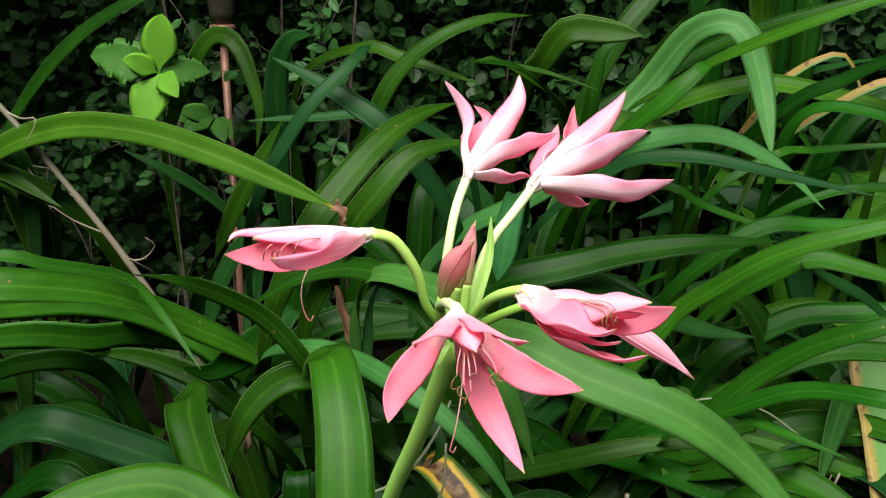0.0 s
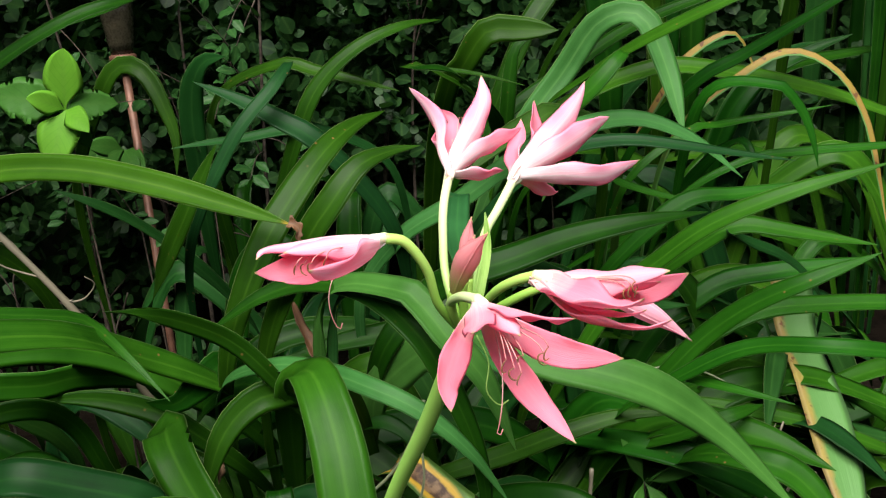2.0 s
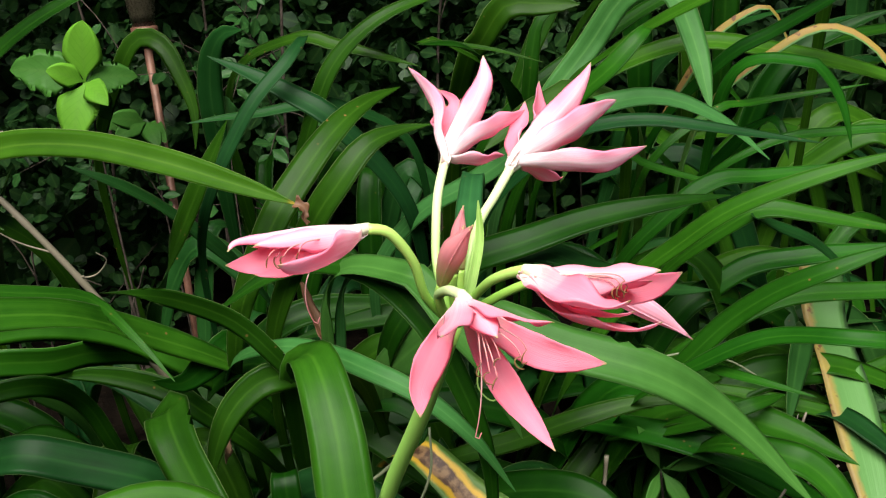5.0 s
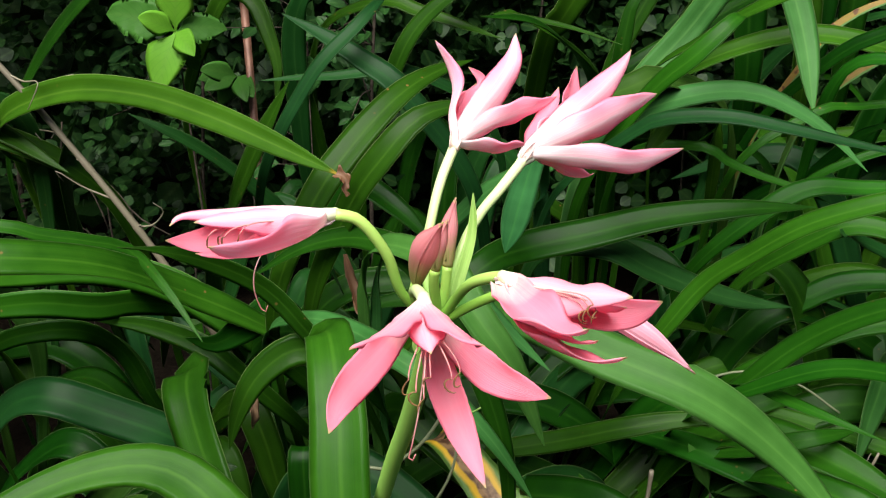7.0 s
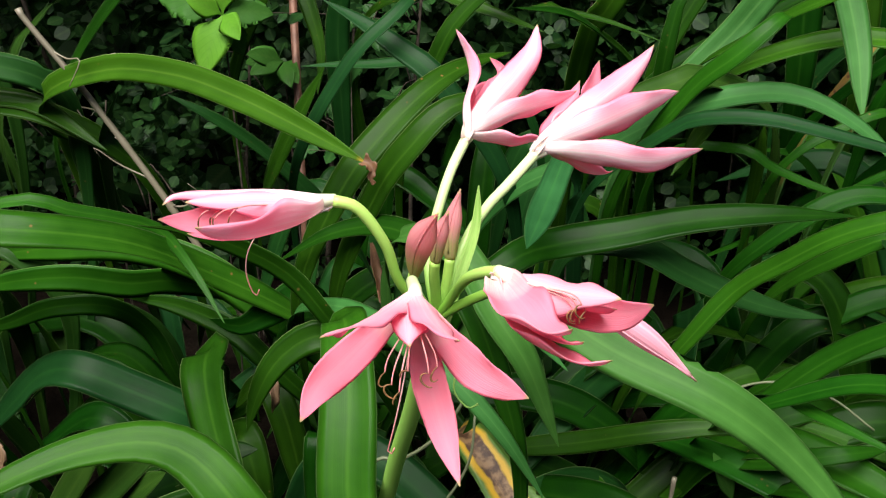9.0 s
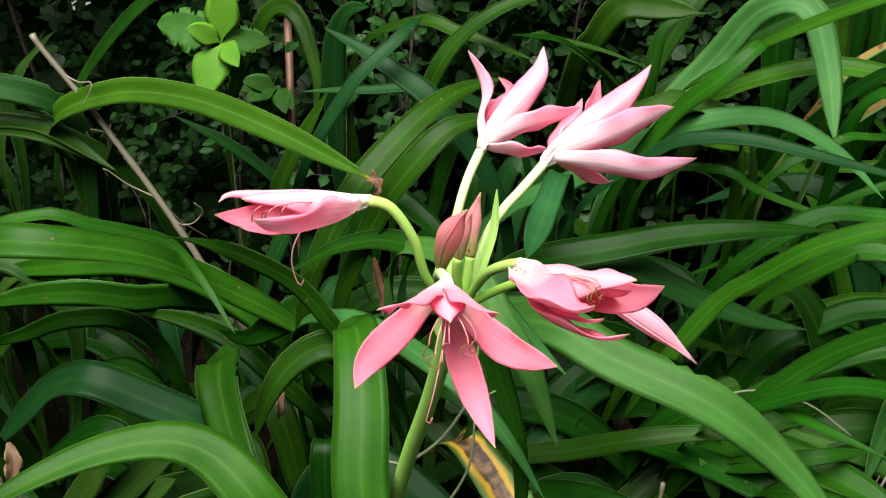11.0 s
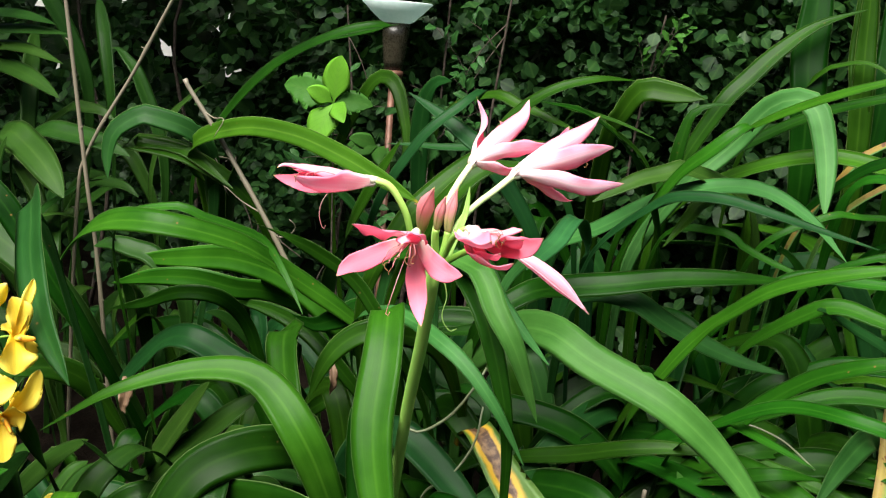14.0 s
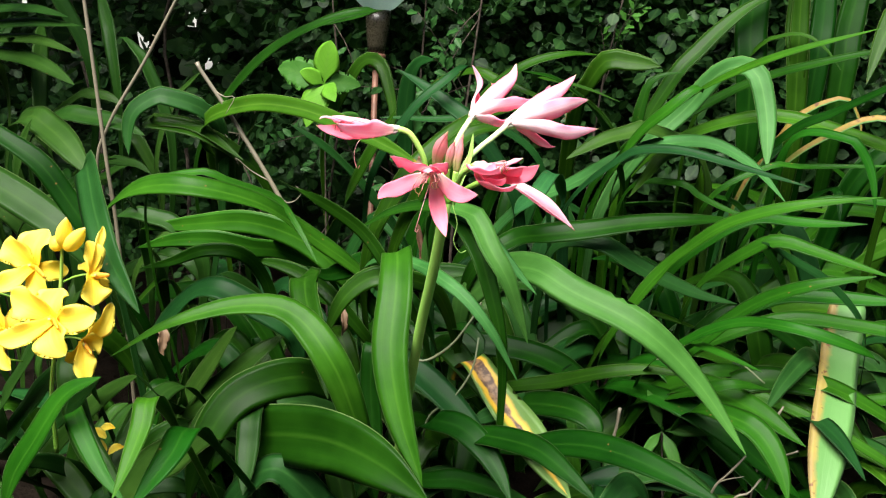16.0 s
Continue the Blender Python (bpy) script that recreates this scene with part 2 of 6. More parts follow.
TEPAL_OUT = tepal_material("petal_back", (0.96, 0.94, 0.95), (0.95, 0.56, 0.70), (0.94, 0.38, 0.54), (0.96, 0.86, 0.91), 0.80, (0.16, 0.56))
TEPAL_PINK = tepal_material("petal_back_pink", (0.97, 0.84, 0.87), (0.96, 0.56, 0.67), (0.95, 0.43, 0.56), (0.96, 0.73, 0.80), 0.6, (0.04, 0.30))
TEPAL_ROSE = tepal_material("petal_back_rose", (0.97, 0.86, 0.88), (0.96, 0.50, 0.63), (0.95, 0.36, 0.50), (0.96, 0.66, 0.75), 0.6, (0.12, 0.45))
BUD = tepal_material("bud_skin", (0.46, 0.46, 0.16), (0.76, 0.27, 0.31), (0.80, 0.34, 0.36), (0.86, 0.52, 0.52), 0.55)
TUBE = tube_material("flower_tube", (0.22, 0.44, 0.06), (0.70, 0.80, 0.44))
PEDICEL = tube_material("flower_stalk", (0.20, 0.44, 0.05), (0.36, 0.56, 0.11))
ARCHED = tube_material("arched_stalk", (0.20, 0.46, 0.045), (0.46, 0.70, 0.17))
CUFF = tube_material("flower_cuff", (0.70, 0.80, 0.45), (0.94, 0.86, 0.84))
SCAPE = tube_material("flower_stem", (0.28, 0.56, 0.09), (0.36, 0.66, 0.13))
SPATHE = straw_material("pale_bract", (0.22, 0.42, 0.075), (0.33, 0.50, 0.14))
ANTHER = plain_material("anther", (0.10, 0.045, 0.015), (0.24, 0.12, 0.04), 300, 0.7)
FILAMENT = tube_material("filament", (0.85, 0.78, 0.70), (0.50, 0.08, 0.10))
YELLOW = tepal_material("yellow_petal", (0.90, 0.62, 0.02), (0.94, 0.77, 0.08), (0.95, 0.81, 0.13), (0.91, 0.70, 0.04), 0.35, through=0.35)
ORANGE = plain_material("orange_lip", (0.80, 0.26, 0.02), (0.72, 0.40, 0.03), 120, 0.5, through=0.1)
CANE = tube_material("dry_cane", (0.20, 0.175, 0.12), (0.17, 0.15, 0.11))
TWIG = plain_material("twig_bark", (0.022, 0.017, 0.013), (0.075, 0.06, 0.048), 60, 0.9, 0.5, specular=0.15)
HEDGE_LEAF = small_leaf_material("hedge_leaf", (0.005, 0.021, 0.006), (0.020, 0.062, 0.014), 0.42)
BRIGHT_LEAF = small_leaf_material("young_leaf", (0.10, 0.31, 0.022), (0.17, 0.43, 0.035), 0.5, 0.35)
MID_LEAF = small_leaf_material("shoot_leaf", (0.032, 0.115, 0.016), (0.06, 0.19, 0.028), 0.4, 0.3)
# blacker than soil is: shade under the leaves is put into the colour
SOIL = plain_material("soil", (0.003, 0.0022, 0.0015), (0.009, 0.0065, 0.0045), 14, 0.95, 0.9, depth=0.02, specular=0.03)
COPPER = plain_material("stake_copper", (0.11, 0.05, 0.032), (0.18, 0.085, 0.055), 40, 0.5, 0.2, metal=0.25)
DARK_GLASS = plain_material("smoked_plastic", (0.018, 0.016, 0.010), (0.040, 0.035, 0.022), 30, 0.28, 0.05)
BOWL = plain_material("frosted_bowl", (0.66, 0.80, 0.76), (0.76, 0.87, 0.83), 20, 0.35, 0.05, through=0.35)
BACK = plain_material("thicket_shade", (0.006, 0.010, 0.005), (0.018, 0.028, 0.012), 6, 0.95, 0.6, depth=0.05, specular=0.05)
WHITE = plain_material("sky_gap_white", (0.74, 0.74, 0.70), (0.82, 0.82, 0.80), 3, 0.8, 0.2)
WALL = plain_material("blocker_grey", (0.07, 0.075, 0.06), (0.12, 0.12, 0.10), 3, 0.9, 0.5, depth=0.01)

# ---- shaping ----
def V(*p):
    return np.array(p, float)


def unit(v):
    return v / (np.linalg.norm(v) + 1e-12)


def spline(knots, n):
    """A smooth line through the knots, at even steps of its length."""
    k = np.asarray(knots, float)
    g = np.vstack([2 * k[0] - k[1], k, 2 * k[-1] - k[-2]])
    s = np.linspace(0, len(k) - 1 - 1e-9, 24 * len(k))
    i = s.astype(int)
    u = (s - i)[:, None]
    a, b, c, d = g[i], g[i + 1], g[i + 2], g[i + 3]
    line = 0.5 * (2 * b + (c - a) * u + (2 * a - 5 * b + 4 * c - d) * u * u + (3 * b - a - 3 * c + d) * u ** 3)
    run = np.r_[0, np.cumsum(np.linalg.norm(np.diff(line, axis=0), axis=1))]
    q = np.linspace(0, run[-1], n)
    return np.stack([np.interp(q, run, line[:, j]) for j in range(3)], -1)


def bezier(p0, p1, p2, p3, n):
    t = np.linspace(0, 1, n)[:, None]
    return (1 - t) ** 3 * p0 + 3 * t * (1 - t) ** 2 * p1 + 3 * t * t * (1 - t) * p2 + t ** 3 * p3


def smooth(x, lo=0.0, hi=1.0):
    x = np.clip((x - lo) / (hi - lo), 0, 1)
    return x * x * (3 - 2 * x)


def make(name, verts, faces, uvs, mats, slots=None, parent=None, label="", soft=True):
    """One mesh object; uvs are given per vertex."""
    me = bpy.data.meshes.new(name)
    me.from_pydata([tuple(v) for v in verts], [], faces)
    for m in mats:
        me.materials.append(m)
    if slots is not None:
        me.polygons.foreach_set("material_index", np.asarray(slots, np.int32))
    if soft:
        me.polygons.foreach_set("use_smooth", np.ones(len(me.polygons), bool))
    if uvs is not None:
        idx = np.empty(len(me.loops), np.int32)
        me.loops.foreach_get("vertex_index", idx)
        me.uv_layers.new(name="UVMap").data.foreach_set("uv", np.asarray(uvs, np.float32)[idx].ravel())
    me.update()
    ob = new(name, me)
    if parent is not None:
        ob.parent = parent
    if label:
        tagged(ob, label)
    return ob


def thing(name, at, label, category, group="", kind=""):
    ob = new(name)
    ob.empty_display_size = 0.05
    ob.location = at
    return tagged(ob, label, category, group, kind)


def local(parent, pts):
    """World points in the space of a thing (and of a part that lies in it unmoved)."""
    while parent is not None and parent.parent is not None:
        parent = parent.parent
    return np.asarray(pts, float) - (np.array(parent.location) if parent is not None else 0.0)


def rails(line, hint):
    """Side and normal along a line, the normal kept near the hint."""
    t = np.gradient(line, axis=0)
    t /= np.linalg.norm(t, axis=1)[:, None] + 1e-12
    hint = np.asarray(hint, float)
    if hint.ndim == 1:
        hint = np.repeat(hint[None], len(line), 0)
    s = np.cross(t, hint)
    weight = np.linalg.norm(s, axis=1)
    for i in range(1, len(s)):
        if s[i] @ s[i - 1] < 0 and weight[i] < 0.25:
            s[i] = s[i - 1]
    for _ in range(6):
        s[1:-1] = 0.25 * s[:-2] + 0.5 * s[1:-1] + 0.25 * s[2:]
    s -= t * (s * t).sum(1)[:, None]
    s /= np.linalg.norm(s, axis=1)[:, None] + 1e-12
    return s, np.cross(s, t)


def ribbon(name, line, width, hint, parent, mats, cup=0.12, thick=0.0014, across=6, wave=0.0, waves=5.0, twist=0.0, crease=1.4, label="", seed=0.0, nibble=0.0):
    """A blade with thickness: an upper and an under skin that meet at the margins."""
    n = len(line)
    s, nn = rails(line, hint)
    v = np.linspace(0, 1, n)
    if np.ndim(twist) or twist:
        a = np.radians(twist) * (v if not np.ndim(twist) else 1.0)
        s, nn = s * np.cos(a)[:, None] + nn * np.sin(a)[:, None], nn * np.cos(a)[:, None] - s * np.sin(a)[:, None]
    xs = np.linspace(-1, 1, across + 1)
    top, uv = [], []
    cups = cup if np.ndim(cup) else np.full(n, cup)
    for x in xs:
        lift = cups * width * (abs(x) ** crease) * 0.5
        lift = lift + wave * width * np.sin(2 * math.pi * waves * v + (1.7 if x > 0 else 0.0) + seed) * abs(x) ** 3
        half = width * 0.5 * x * (1.0 + nibble * np.sin(37 * v + 5 * seed + x) * np.sin(91 * v + seed))
        top.append(line + s * half[:, None] + nn * lift[:, None])
        uv.append(np.stack([np.full(n, (x + 1) / 2), v], -1))
    under = []
    sheet = np.array(top)
    face = np.cross(np.gradient(sheet, axis=0), np.gradient(sheet, axis=1))
    face /= np.linalg.norm(face, axis=2)[:, :, None] + 1e-12
    face *= np.sign((face * nn[None]).sum(2))[:, :, None]
    for j in range(1, across):
        under.append(top[j] - face[j] * np.broadcast_to(np.minimum(thick, np.asarray(width) * 0.3), (n,))[:, None])
    verts = np.concatenate(top + under)
    uvs = np.concatenate(uv + uv[1:across])
    idx_top = [j * n for j in range(across + 1)]
    idx_und = [0] + [(across + 1 + j) * n for j in range(across - 1)] + [across * n]
    faces, slots = [], []
    for j in range(across):
        a, b = idx_top[j], idx_top[j + 1]
        c, d = idx_und[j], idx_und[j + 1]
        for i in range(n - 1):
            faces.append((a + i, b + i, b + i + 1, a + i + 1))
            slots.append(0)
            faces.append((d + i, c + i, c + i + 1, d + i + 1))
            slots.append(len(mats) - 1)
    return make(name, local(parent, verts), faces, uvs, mats, slots, parent, label)


def tube(name, line, radius, parent, mat, sides=10, label="", squash=1.0):
    """A round stalk along a line, closed at both ends."""
    n = len(line)
    radius = np.broadcast_to(radius, (n,))
    t = np.gradient(line, axis=0)
    up = V(0.31, 0.83, 0.2)
    s, nn = rails(line, up)
    verts, uvs = [], []
    for j in range(sides):
        a = 2 * math.pi * j / sides
        verts.append(line + (s * math.cos(a) + nn * math.sin(a) * squash) * radius[:, None])
        uvs.append(np.stack([np.full(n, j / sides), np.linspace(0, 1, n)], -1))
    verts, uvs = np.concatenate(verts), np.concatenate(uvs)
    faces = []
    for j in range(sides):
        a, b = j * n, (j + 1) % sides * n
        for i in range(n - 1):
            faces.append((a + i, a + i + 1, b + i + 1, b + i))
    faces.append(tuple(j * n for j in range(sides)))
    faces.append(tuple(j * n + n - 1 for j in reversed(range(sides))))
    return make(name, local(parent, verts), faces, uvs, [mat], None, parent, label)


def lathe(name, profile, at, parent, mat, sides=28, label="", lean=(0, 0)):
    """A turned shape about an upright axis; profile: (radius, height) pairs."""
    verts, faces, uvs = [], [], []
    m = len(profile)
    for j in range(sides):
        a = 2 * math.pi * j / sides
        for i, (r, z) in enumerate(profile):
            verts.append((at[0] + r * math.cos(a) + lean[0] * z, at[1] + r * math.sin(a) + lean[1] * z, at[2] + z))
            uvs.append((j / sides, i / m))
    for j in range(sides):
        a, b = j * m, (j + 1) % sides * m
        for i in range(m - 1):
            faces.append((a + i, b + i, b + i + 1, a + i + 1))
    return make(name, local(parent, verts), faces, uvs, [mat], None, parent, label)


def strap_leaf(plant, width, knots, root=None, hint=None, mat=None, blunt=2.6, cup=0.16, wave=0.035, twist=0.0, label="", name="leaf", full=False, fold=False):
    """An arching strap leaf: it rises from the root and follows the knots to its tip."""
    if hint is None:
        hint = (0, -0.94, 0.34) if plant is PLANTS["front"] and mat is None else (0, -0.62, 0.78)
    knots = np.asarray(knots, float)
    first, way = knots[0], unit(knots[1] - knots[0])
    if root is None:
        run = min(0.8 * first[2] / max(way[2], 0.5), 0.5)
        root = V(first[0] - 0.4 * run * way[0], first[1] + 0.30 + 0.4 * max(0.0, -run * way[1]), 0.0)
    rise = np.linalg.norm(first - root)
    hidden = bezier(root, root + (first - root) * 0.25 + V(0, 0, 0.10 * rise), first - way * (0.12 if fold else 0.05 if full else 0.3) * rise, first, 5)[:-1]
    line = spline(np.vstack([hidden, knots]), 52)
    v = np.linspace(0, 1, 52)
    start = v[np.argmin(np.linalg.norm(line - first, axis=1))]
    if fold:
        w = width * (0.4 + 0.25 * smooth(v, 0.25 * start, 0.85 * start) + 0.35 * smooth(v, start - 0.06, start + 0.24))
    elif full:
        w = width * (0.35 + 0.65 * smooth(v, 0.75 * start, start + 0.04))
    else:
        w = width * (0.35 + 0.65 * smooth(v, 0.5 * start, start + 0.30 * (1 - start)))
    over = np.clip((v - 0.5 - 0.3 * start) / (0.5 - 0.3 * start), 0, 1)
    w = np.maximum(w * np.maximum(1 - over ** blunt, 0) ** 0.9, 0.0012)
    seed = float(abs(first[0] * 37.1 + first[2] * 91.7)) % 6.28
    t = np.gradient(line, axis=0)
    t /= np.linalg.norm(t, axis=1)[:, None] + 1e-12
    face = unit(V(*hint))
    hint = face[None] + V(0, 0, 1)[None] * (1.6 * smooth(np.abs(t @ face), 0.8, 1.0))[:, None] * (1 - np.abs(t[:, 2:]))
    # default is the shade-darkened copy, a brighter one for the right clump
    return ribbon(name, line, w, hint, plant, [mat or (LEAF_MID if plant is PLANTS["right"] else LEAF_SHADED)], cup=cup, wave=wave, waves=2.6 + seed * 0.35, twist=twist, label=label, seed=seed)

# ---- ground and thicket ----
def ground_sheet():
    n, half = 60, 60.0
    g = np.linspace(-1, 1, n)
    g = np.sign(g) * np.abs(g) ** 2.6 * half
    verts, faces = [], []
    for y in g:
        for x in g:
            near = math.exp(-(x * x + (y - 1.4) ** 2) / 6)
            verts.append((x, y + 1.4, near * 0.035 * noise.noise(Vector((x * 3, y * 3, 0)))))
    for j in range(n - 1):
        for i in range(n - 1):
            a = j * n + i
            faces.append((a, a + 1, a + n + 1, a + n))
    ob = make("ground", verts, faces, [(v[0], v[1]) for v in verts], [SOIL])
    return tagged(ob, "bare garden soil, blackened to stand for shade under the plants", "ground", kind="structure")


ground_sheet()


def added_wall(name, x0, y0, x1, y1, height, mat, label):
    """An added plain wall; the grey ones stand out of sight and block the low sky."""
    a, b = V(x0, y0, 0), V(x1, y1, 0)
    side = unit(np.cross(b - a, V(0, 0, 1))) * 0.1
    verts = [p + d + V(0, 0, z) for z in (-0.1, height) for p, d in ((a, side), (b, side), (b, -side), (a, -side))]
    faces = [(0, 1, 5, 4), (1, 2, 6, 5), (2, 3, 7, 6), (3, 0, 4, 7), (4, 5, 6, 7), (3, 2, 1, 0)]
    tagged(make(name, verts, faces, None, [mat], soft=False), label, "wall", kind="structure")


# unseen dark walls, added to hold off low light from front and sides
added_wall("wall_south", -6, -5, 6, -5, 3.0, WALL, "added unseen grey wall that blocks low sky light")
added_wall("wall_west", -6, -5, -6, 6, 3.0, WALL, "added unseen grey wall that blocks low sky light")
added_wall("wall_east", 6, -5, 6, 6, 3.0, WALL, "added unseen grey wall that blocks low sky light")
# added white wall, stands in for bright sky behind the thicket
added_wall("wall_north", -6, 6, 6, 6, 3.4, WHITE, "added white wall standing in for bright sky gaps in the thicket")


def leaf_swarm(name, centres, ways, sizes, mat, parent=None, fold=0.14, slim=0.46, seed=1):
    """Many small pointed leaves in one mesh, each folded a little along its rib."""
    rng = np.random.default_rng(seed)
    base = np.array([(0, 0, 0), (-0.36, 0.22, 0.10), (-0.5, 0.5, 0.13), (-0.3, 0.8, 0.06), (0, 1.0, -0.10), (0.3, 0.8, 0.06), (0.5, 0.5, 0.13), (0.36, 0.22, 0.10), (0, 0.25, 0.0), (0, 0.55, 0.02), (0, 0.82, -0.02)])
    quads = [(0, 8, 1), (1, 8, 9, 2), (2, 9, 10, 3), (3, 10, 4), (0, 7, 8), (7, 6, 9, 8), (6, 5, 10, 9), (5, 4, 10)]
    uv = np.stack([base[:, 0] + 0.5, base[:, 1]], -1)
    n = len(centres)
    y = ways / (np.linalg.norm(ways, axis=1)[:, None] + 1e-9)
    up = rng.normal(0, 0.45, (n, 3)) + np.array((0, -0.45, 0.8))
    x = np.cross(y, up)
    x /= np.linalg.norm(x, axis=1)[:, None] + 1e-9
    z = np.cross(x, y)
    b = base * np.array((slim * 2, 1, fold * 2))
    verts = centres[:, None] + sizes[:, None, None] * (b[None, :, :1] * x[:, None] + b[None, :, 1:2] * y[:, None] + b[None, :, 2:] * z[:, None])
    faces = [tuple(i * 11 + q for q in f) for i in range(n) for f in quads]
    return make(name, local(parent, verts.reshape(-1, 3)), faces, np.tile(uv, (n, 1)), [mat], None, parent)


def hedge():
    rng = np.random.default_rng(7)
    plant = thing("hedge", (0.2, 3.0, 0), "dense dark green small-leaved garden hedge", "hedge")
    pts, ways, sizes = [], [], []
    stems = []
    for i in range(2600):
        x, y = rng.uniform(-2.9, 3.1), 2.72 + 0.75 * rng.random() ** 0.8
        z = rng.uniform(0.05, 2.0)
        if i >= 1500:
            x, y, z = rng.uniform(-1.0, 1.2), 2.66 + 0.35 * rng.random(), rng.uniform(0.7, 1.8)
        d = unit(V(rng.normal(0, 0.7), -0.35 + rng.normal(0, 0.5), rng.normal(0.25, 0.5)))
        length = rng.uniform(0.14, 0.34)
        if x < -1.0 and z > 0.85 and rng.random() < 0.45:
            continue
        if i % 5 == 0:
            stems.append((V(x, y, z), V(x, y, z) + d * length))
        for k in range(int(length / 0.02)):
            pts.append(V(x, y, z) + d * length * (k * 0.02 / length) + rng.normal(0, 0.008, 3))
            side = unit(np.cross(d, rng.normal(0, 1, 3)))
            ways.append(d * 0.5 + side * (1 if k % 2 else -1))
            sizes.append(rng.uniform(0.028, 0.058))
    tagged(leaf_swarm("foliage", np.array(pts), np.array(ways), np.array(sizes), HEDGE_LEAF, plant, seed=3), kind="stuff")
    # unseen overhanging leaves, added to keep hedge and orchids in shade
    crown_pts, crown_ways, crown_sizes = [], [], []
    for i in range(7600):
        x = rng.uniform(-4.2, 4.2)
        z = rng.uniform(1.52 + 0.6 * (x > -0.3), 3.4)
        reach = (1.35 - 0.6 * smooth(x, -1.3, -0.9) - 0.5 * smooth(x, -0.3, 0.4)) * min((z - 1.52) / 0.6, 1.0)
        crown_pts.append((x, rng.uniform(2.75 - reach, 3.6), z))
        crown_ways.append((rng.normal(0, 1), rng.normal(-0.4, 0.6), rng.normal(-0.2, 0.7)))
        crown_sizes.append(rng.uniform(0.07, 0.13))
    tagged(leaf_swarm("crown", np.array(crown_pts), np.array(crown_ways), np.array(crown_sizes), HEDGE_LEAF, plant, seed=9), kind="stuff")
    for a, b in stems[:40]:
        tube("twig", spline([a, (a + b) / 2 + rng.normal(0, 0.01, 3), b], 6), 0.0022, plant, TWIG, 5)
    for i in range(8):
        x = rng.uniform(-2.2, 2.4)
        y = rng.uniform(2.75, 3.2)
        line = spline([V(x, y, 0), V(x + rng.normal(0, 0.05), y, 0.6), V(x + rng.normal(0, 0.12), y + rng.normal(0, 0.08), 1.2), V(x + rng.normal(0, 0.2), y, 1.9)], 14)
        tube("stem", line, np.linspace(0.010, 0.005, 14), plant, TWIG, 7)


hedge()


def thicket():
    """The dark growth behind the hedge, thin towards one end, and a near-black sheet for its shade."""
    rng = np.random.default_rng(11)
    pts, ways, sizes = [], [], []
    for i in range(5200):
        x = rng.uniform(-4.5, 4.5)
        z = rng.uniform(0.0, 2.6)
        if x < -1.1 and z > 0.8 and rng.random() < 0.25:
            continue
        pts.append((x, rng.uniform(3.6, 4.4), z))
        ways.append((rng.normal(0, 1), rng.normal(0, 0.6), rng.normal(-0.3, 0.8)))
        sizes.append(rng.uniform(0.09, 0.2))
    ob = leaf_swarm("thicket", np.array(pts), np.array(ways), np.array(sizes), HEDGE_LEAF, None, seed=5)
    tagged(ob, "dark leafy thicket behind the hedge", "thicket", kind="stuff")
    # near-black sheet stands in for the deep shade behind the leaves
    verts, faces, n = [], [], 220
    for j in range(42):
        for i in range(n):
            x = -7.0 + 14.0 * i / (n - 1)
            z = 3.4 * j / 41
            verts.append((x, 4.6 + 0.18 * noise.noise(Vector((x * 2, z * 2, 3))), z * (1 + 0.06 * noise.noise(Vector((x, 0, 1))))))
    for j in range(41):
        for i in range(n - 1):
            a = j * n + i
            # holes through which the added white wall makes bright spots
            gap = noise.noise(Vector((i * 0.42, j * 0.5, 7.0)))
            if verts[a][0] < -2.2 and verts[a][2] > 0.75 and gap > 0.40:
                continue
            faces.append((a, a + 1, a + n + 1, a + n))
    tagged(make("backdrop", verts, faces, None, [BACK]), "near-black sheet standing in for deep shade of the shrubbery", "backdrop", kind="structure")


thicket()

# ---- the strap-leaved plants ----
PLANTS = {
    "centre": thing("crinum_lily", (0.0, 1.3, 0), "flowering crinum lily with long arching green leaves and pink blooms", "plant"),
    "front": thing("crinum_lily", (-0.35, 1.2, 0), "clump of broad glossy green strap leaves", "plant", "leafy crinum clumps"),
    "left": thing("crinum_lily", (-0.95, 1.65, 0), "clump of green strap leaves among the orchids", "plant", "leafy crinum clumps"),
    "back": thing("crinum_lily", (-0.1, 1.9, 0), "shaded clump of strap leaves before the hedge", "plant", "leafy crinum clumps"),
    "right": thing("crinum_lily", (0.6, 1.55, 0), "wide clump of arching green strap leaves", "plant", "leafy crinum clumps"),
    "far": thing("crinum_lily", (0.9, 2.15, 0), "tall clump of upright green strap leaves before the hedge", "plant", "leafy crinum clumps"),
    "orchid": thing("orchid", (-0.75, 0.9, 0), "orchid with a spray of yellow blooms and leathery leaves", "orchid"),
    "orchid_b": thing("orchid", (-0.5, 1.25, 0), "orchid clump of dark leathery leaves without blooms", "orchid"),
    "orchid_c": thing("orchid", (-1.3, 1.8, 0), "old orchid clump of oval leaves in the shade", "orchid"),
}

# leaves that stand out singly
strap_leaf(PLANTS["left"], 0.050, [(-0.860, 1.80, 0.80), (-0.833, 1.684, 0.915), (-0.684, 1.638, 0.975), (-0.533, 1.585, 0.979), (-0.398, 1.521, 0.955), (-0.277, 1.454, 0.923), (-0.166, 1.387, 0.892)], root=V(-0.85, 2.0, 0.0), mat=LEAF_TIPPED, label='long arching leaf with a burnt brown tip', blunt=5, cup=0.30, full=True, hint=(0, -0.85, 0.53))
strap_leaf(PLANTS["left"], 0.056, [(-0.833, 1.690, 0.879), (-1.002, 1.666, 0.909), (-0.868, 1.693, 0.901), (-0.711, 1.660, 0.824)])
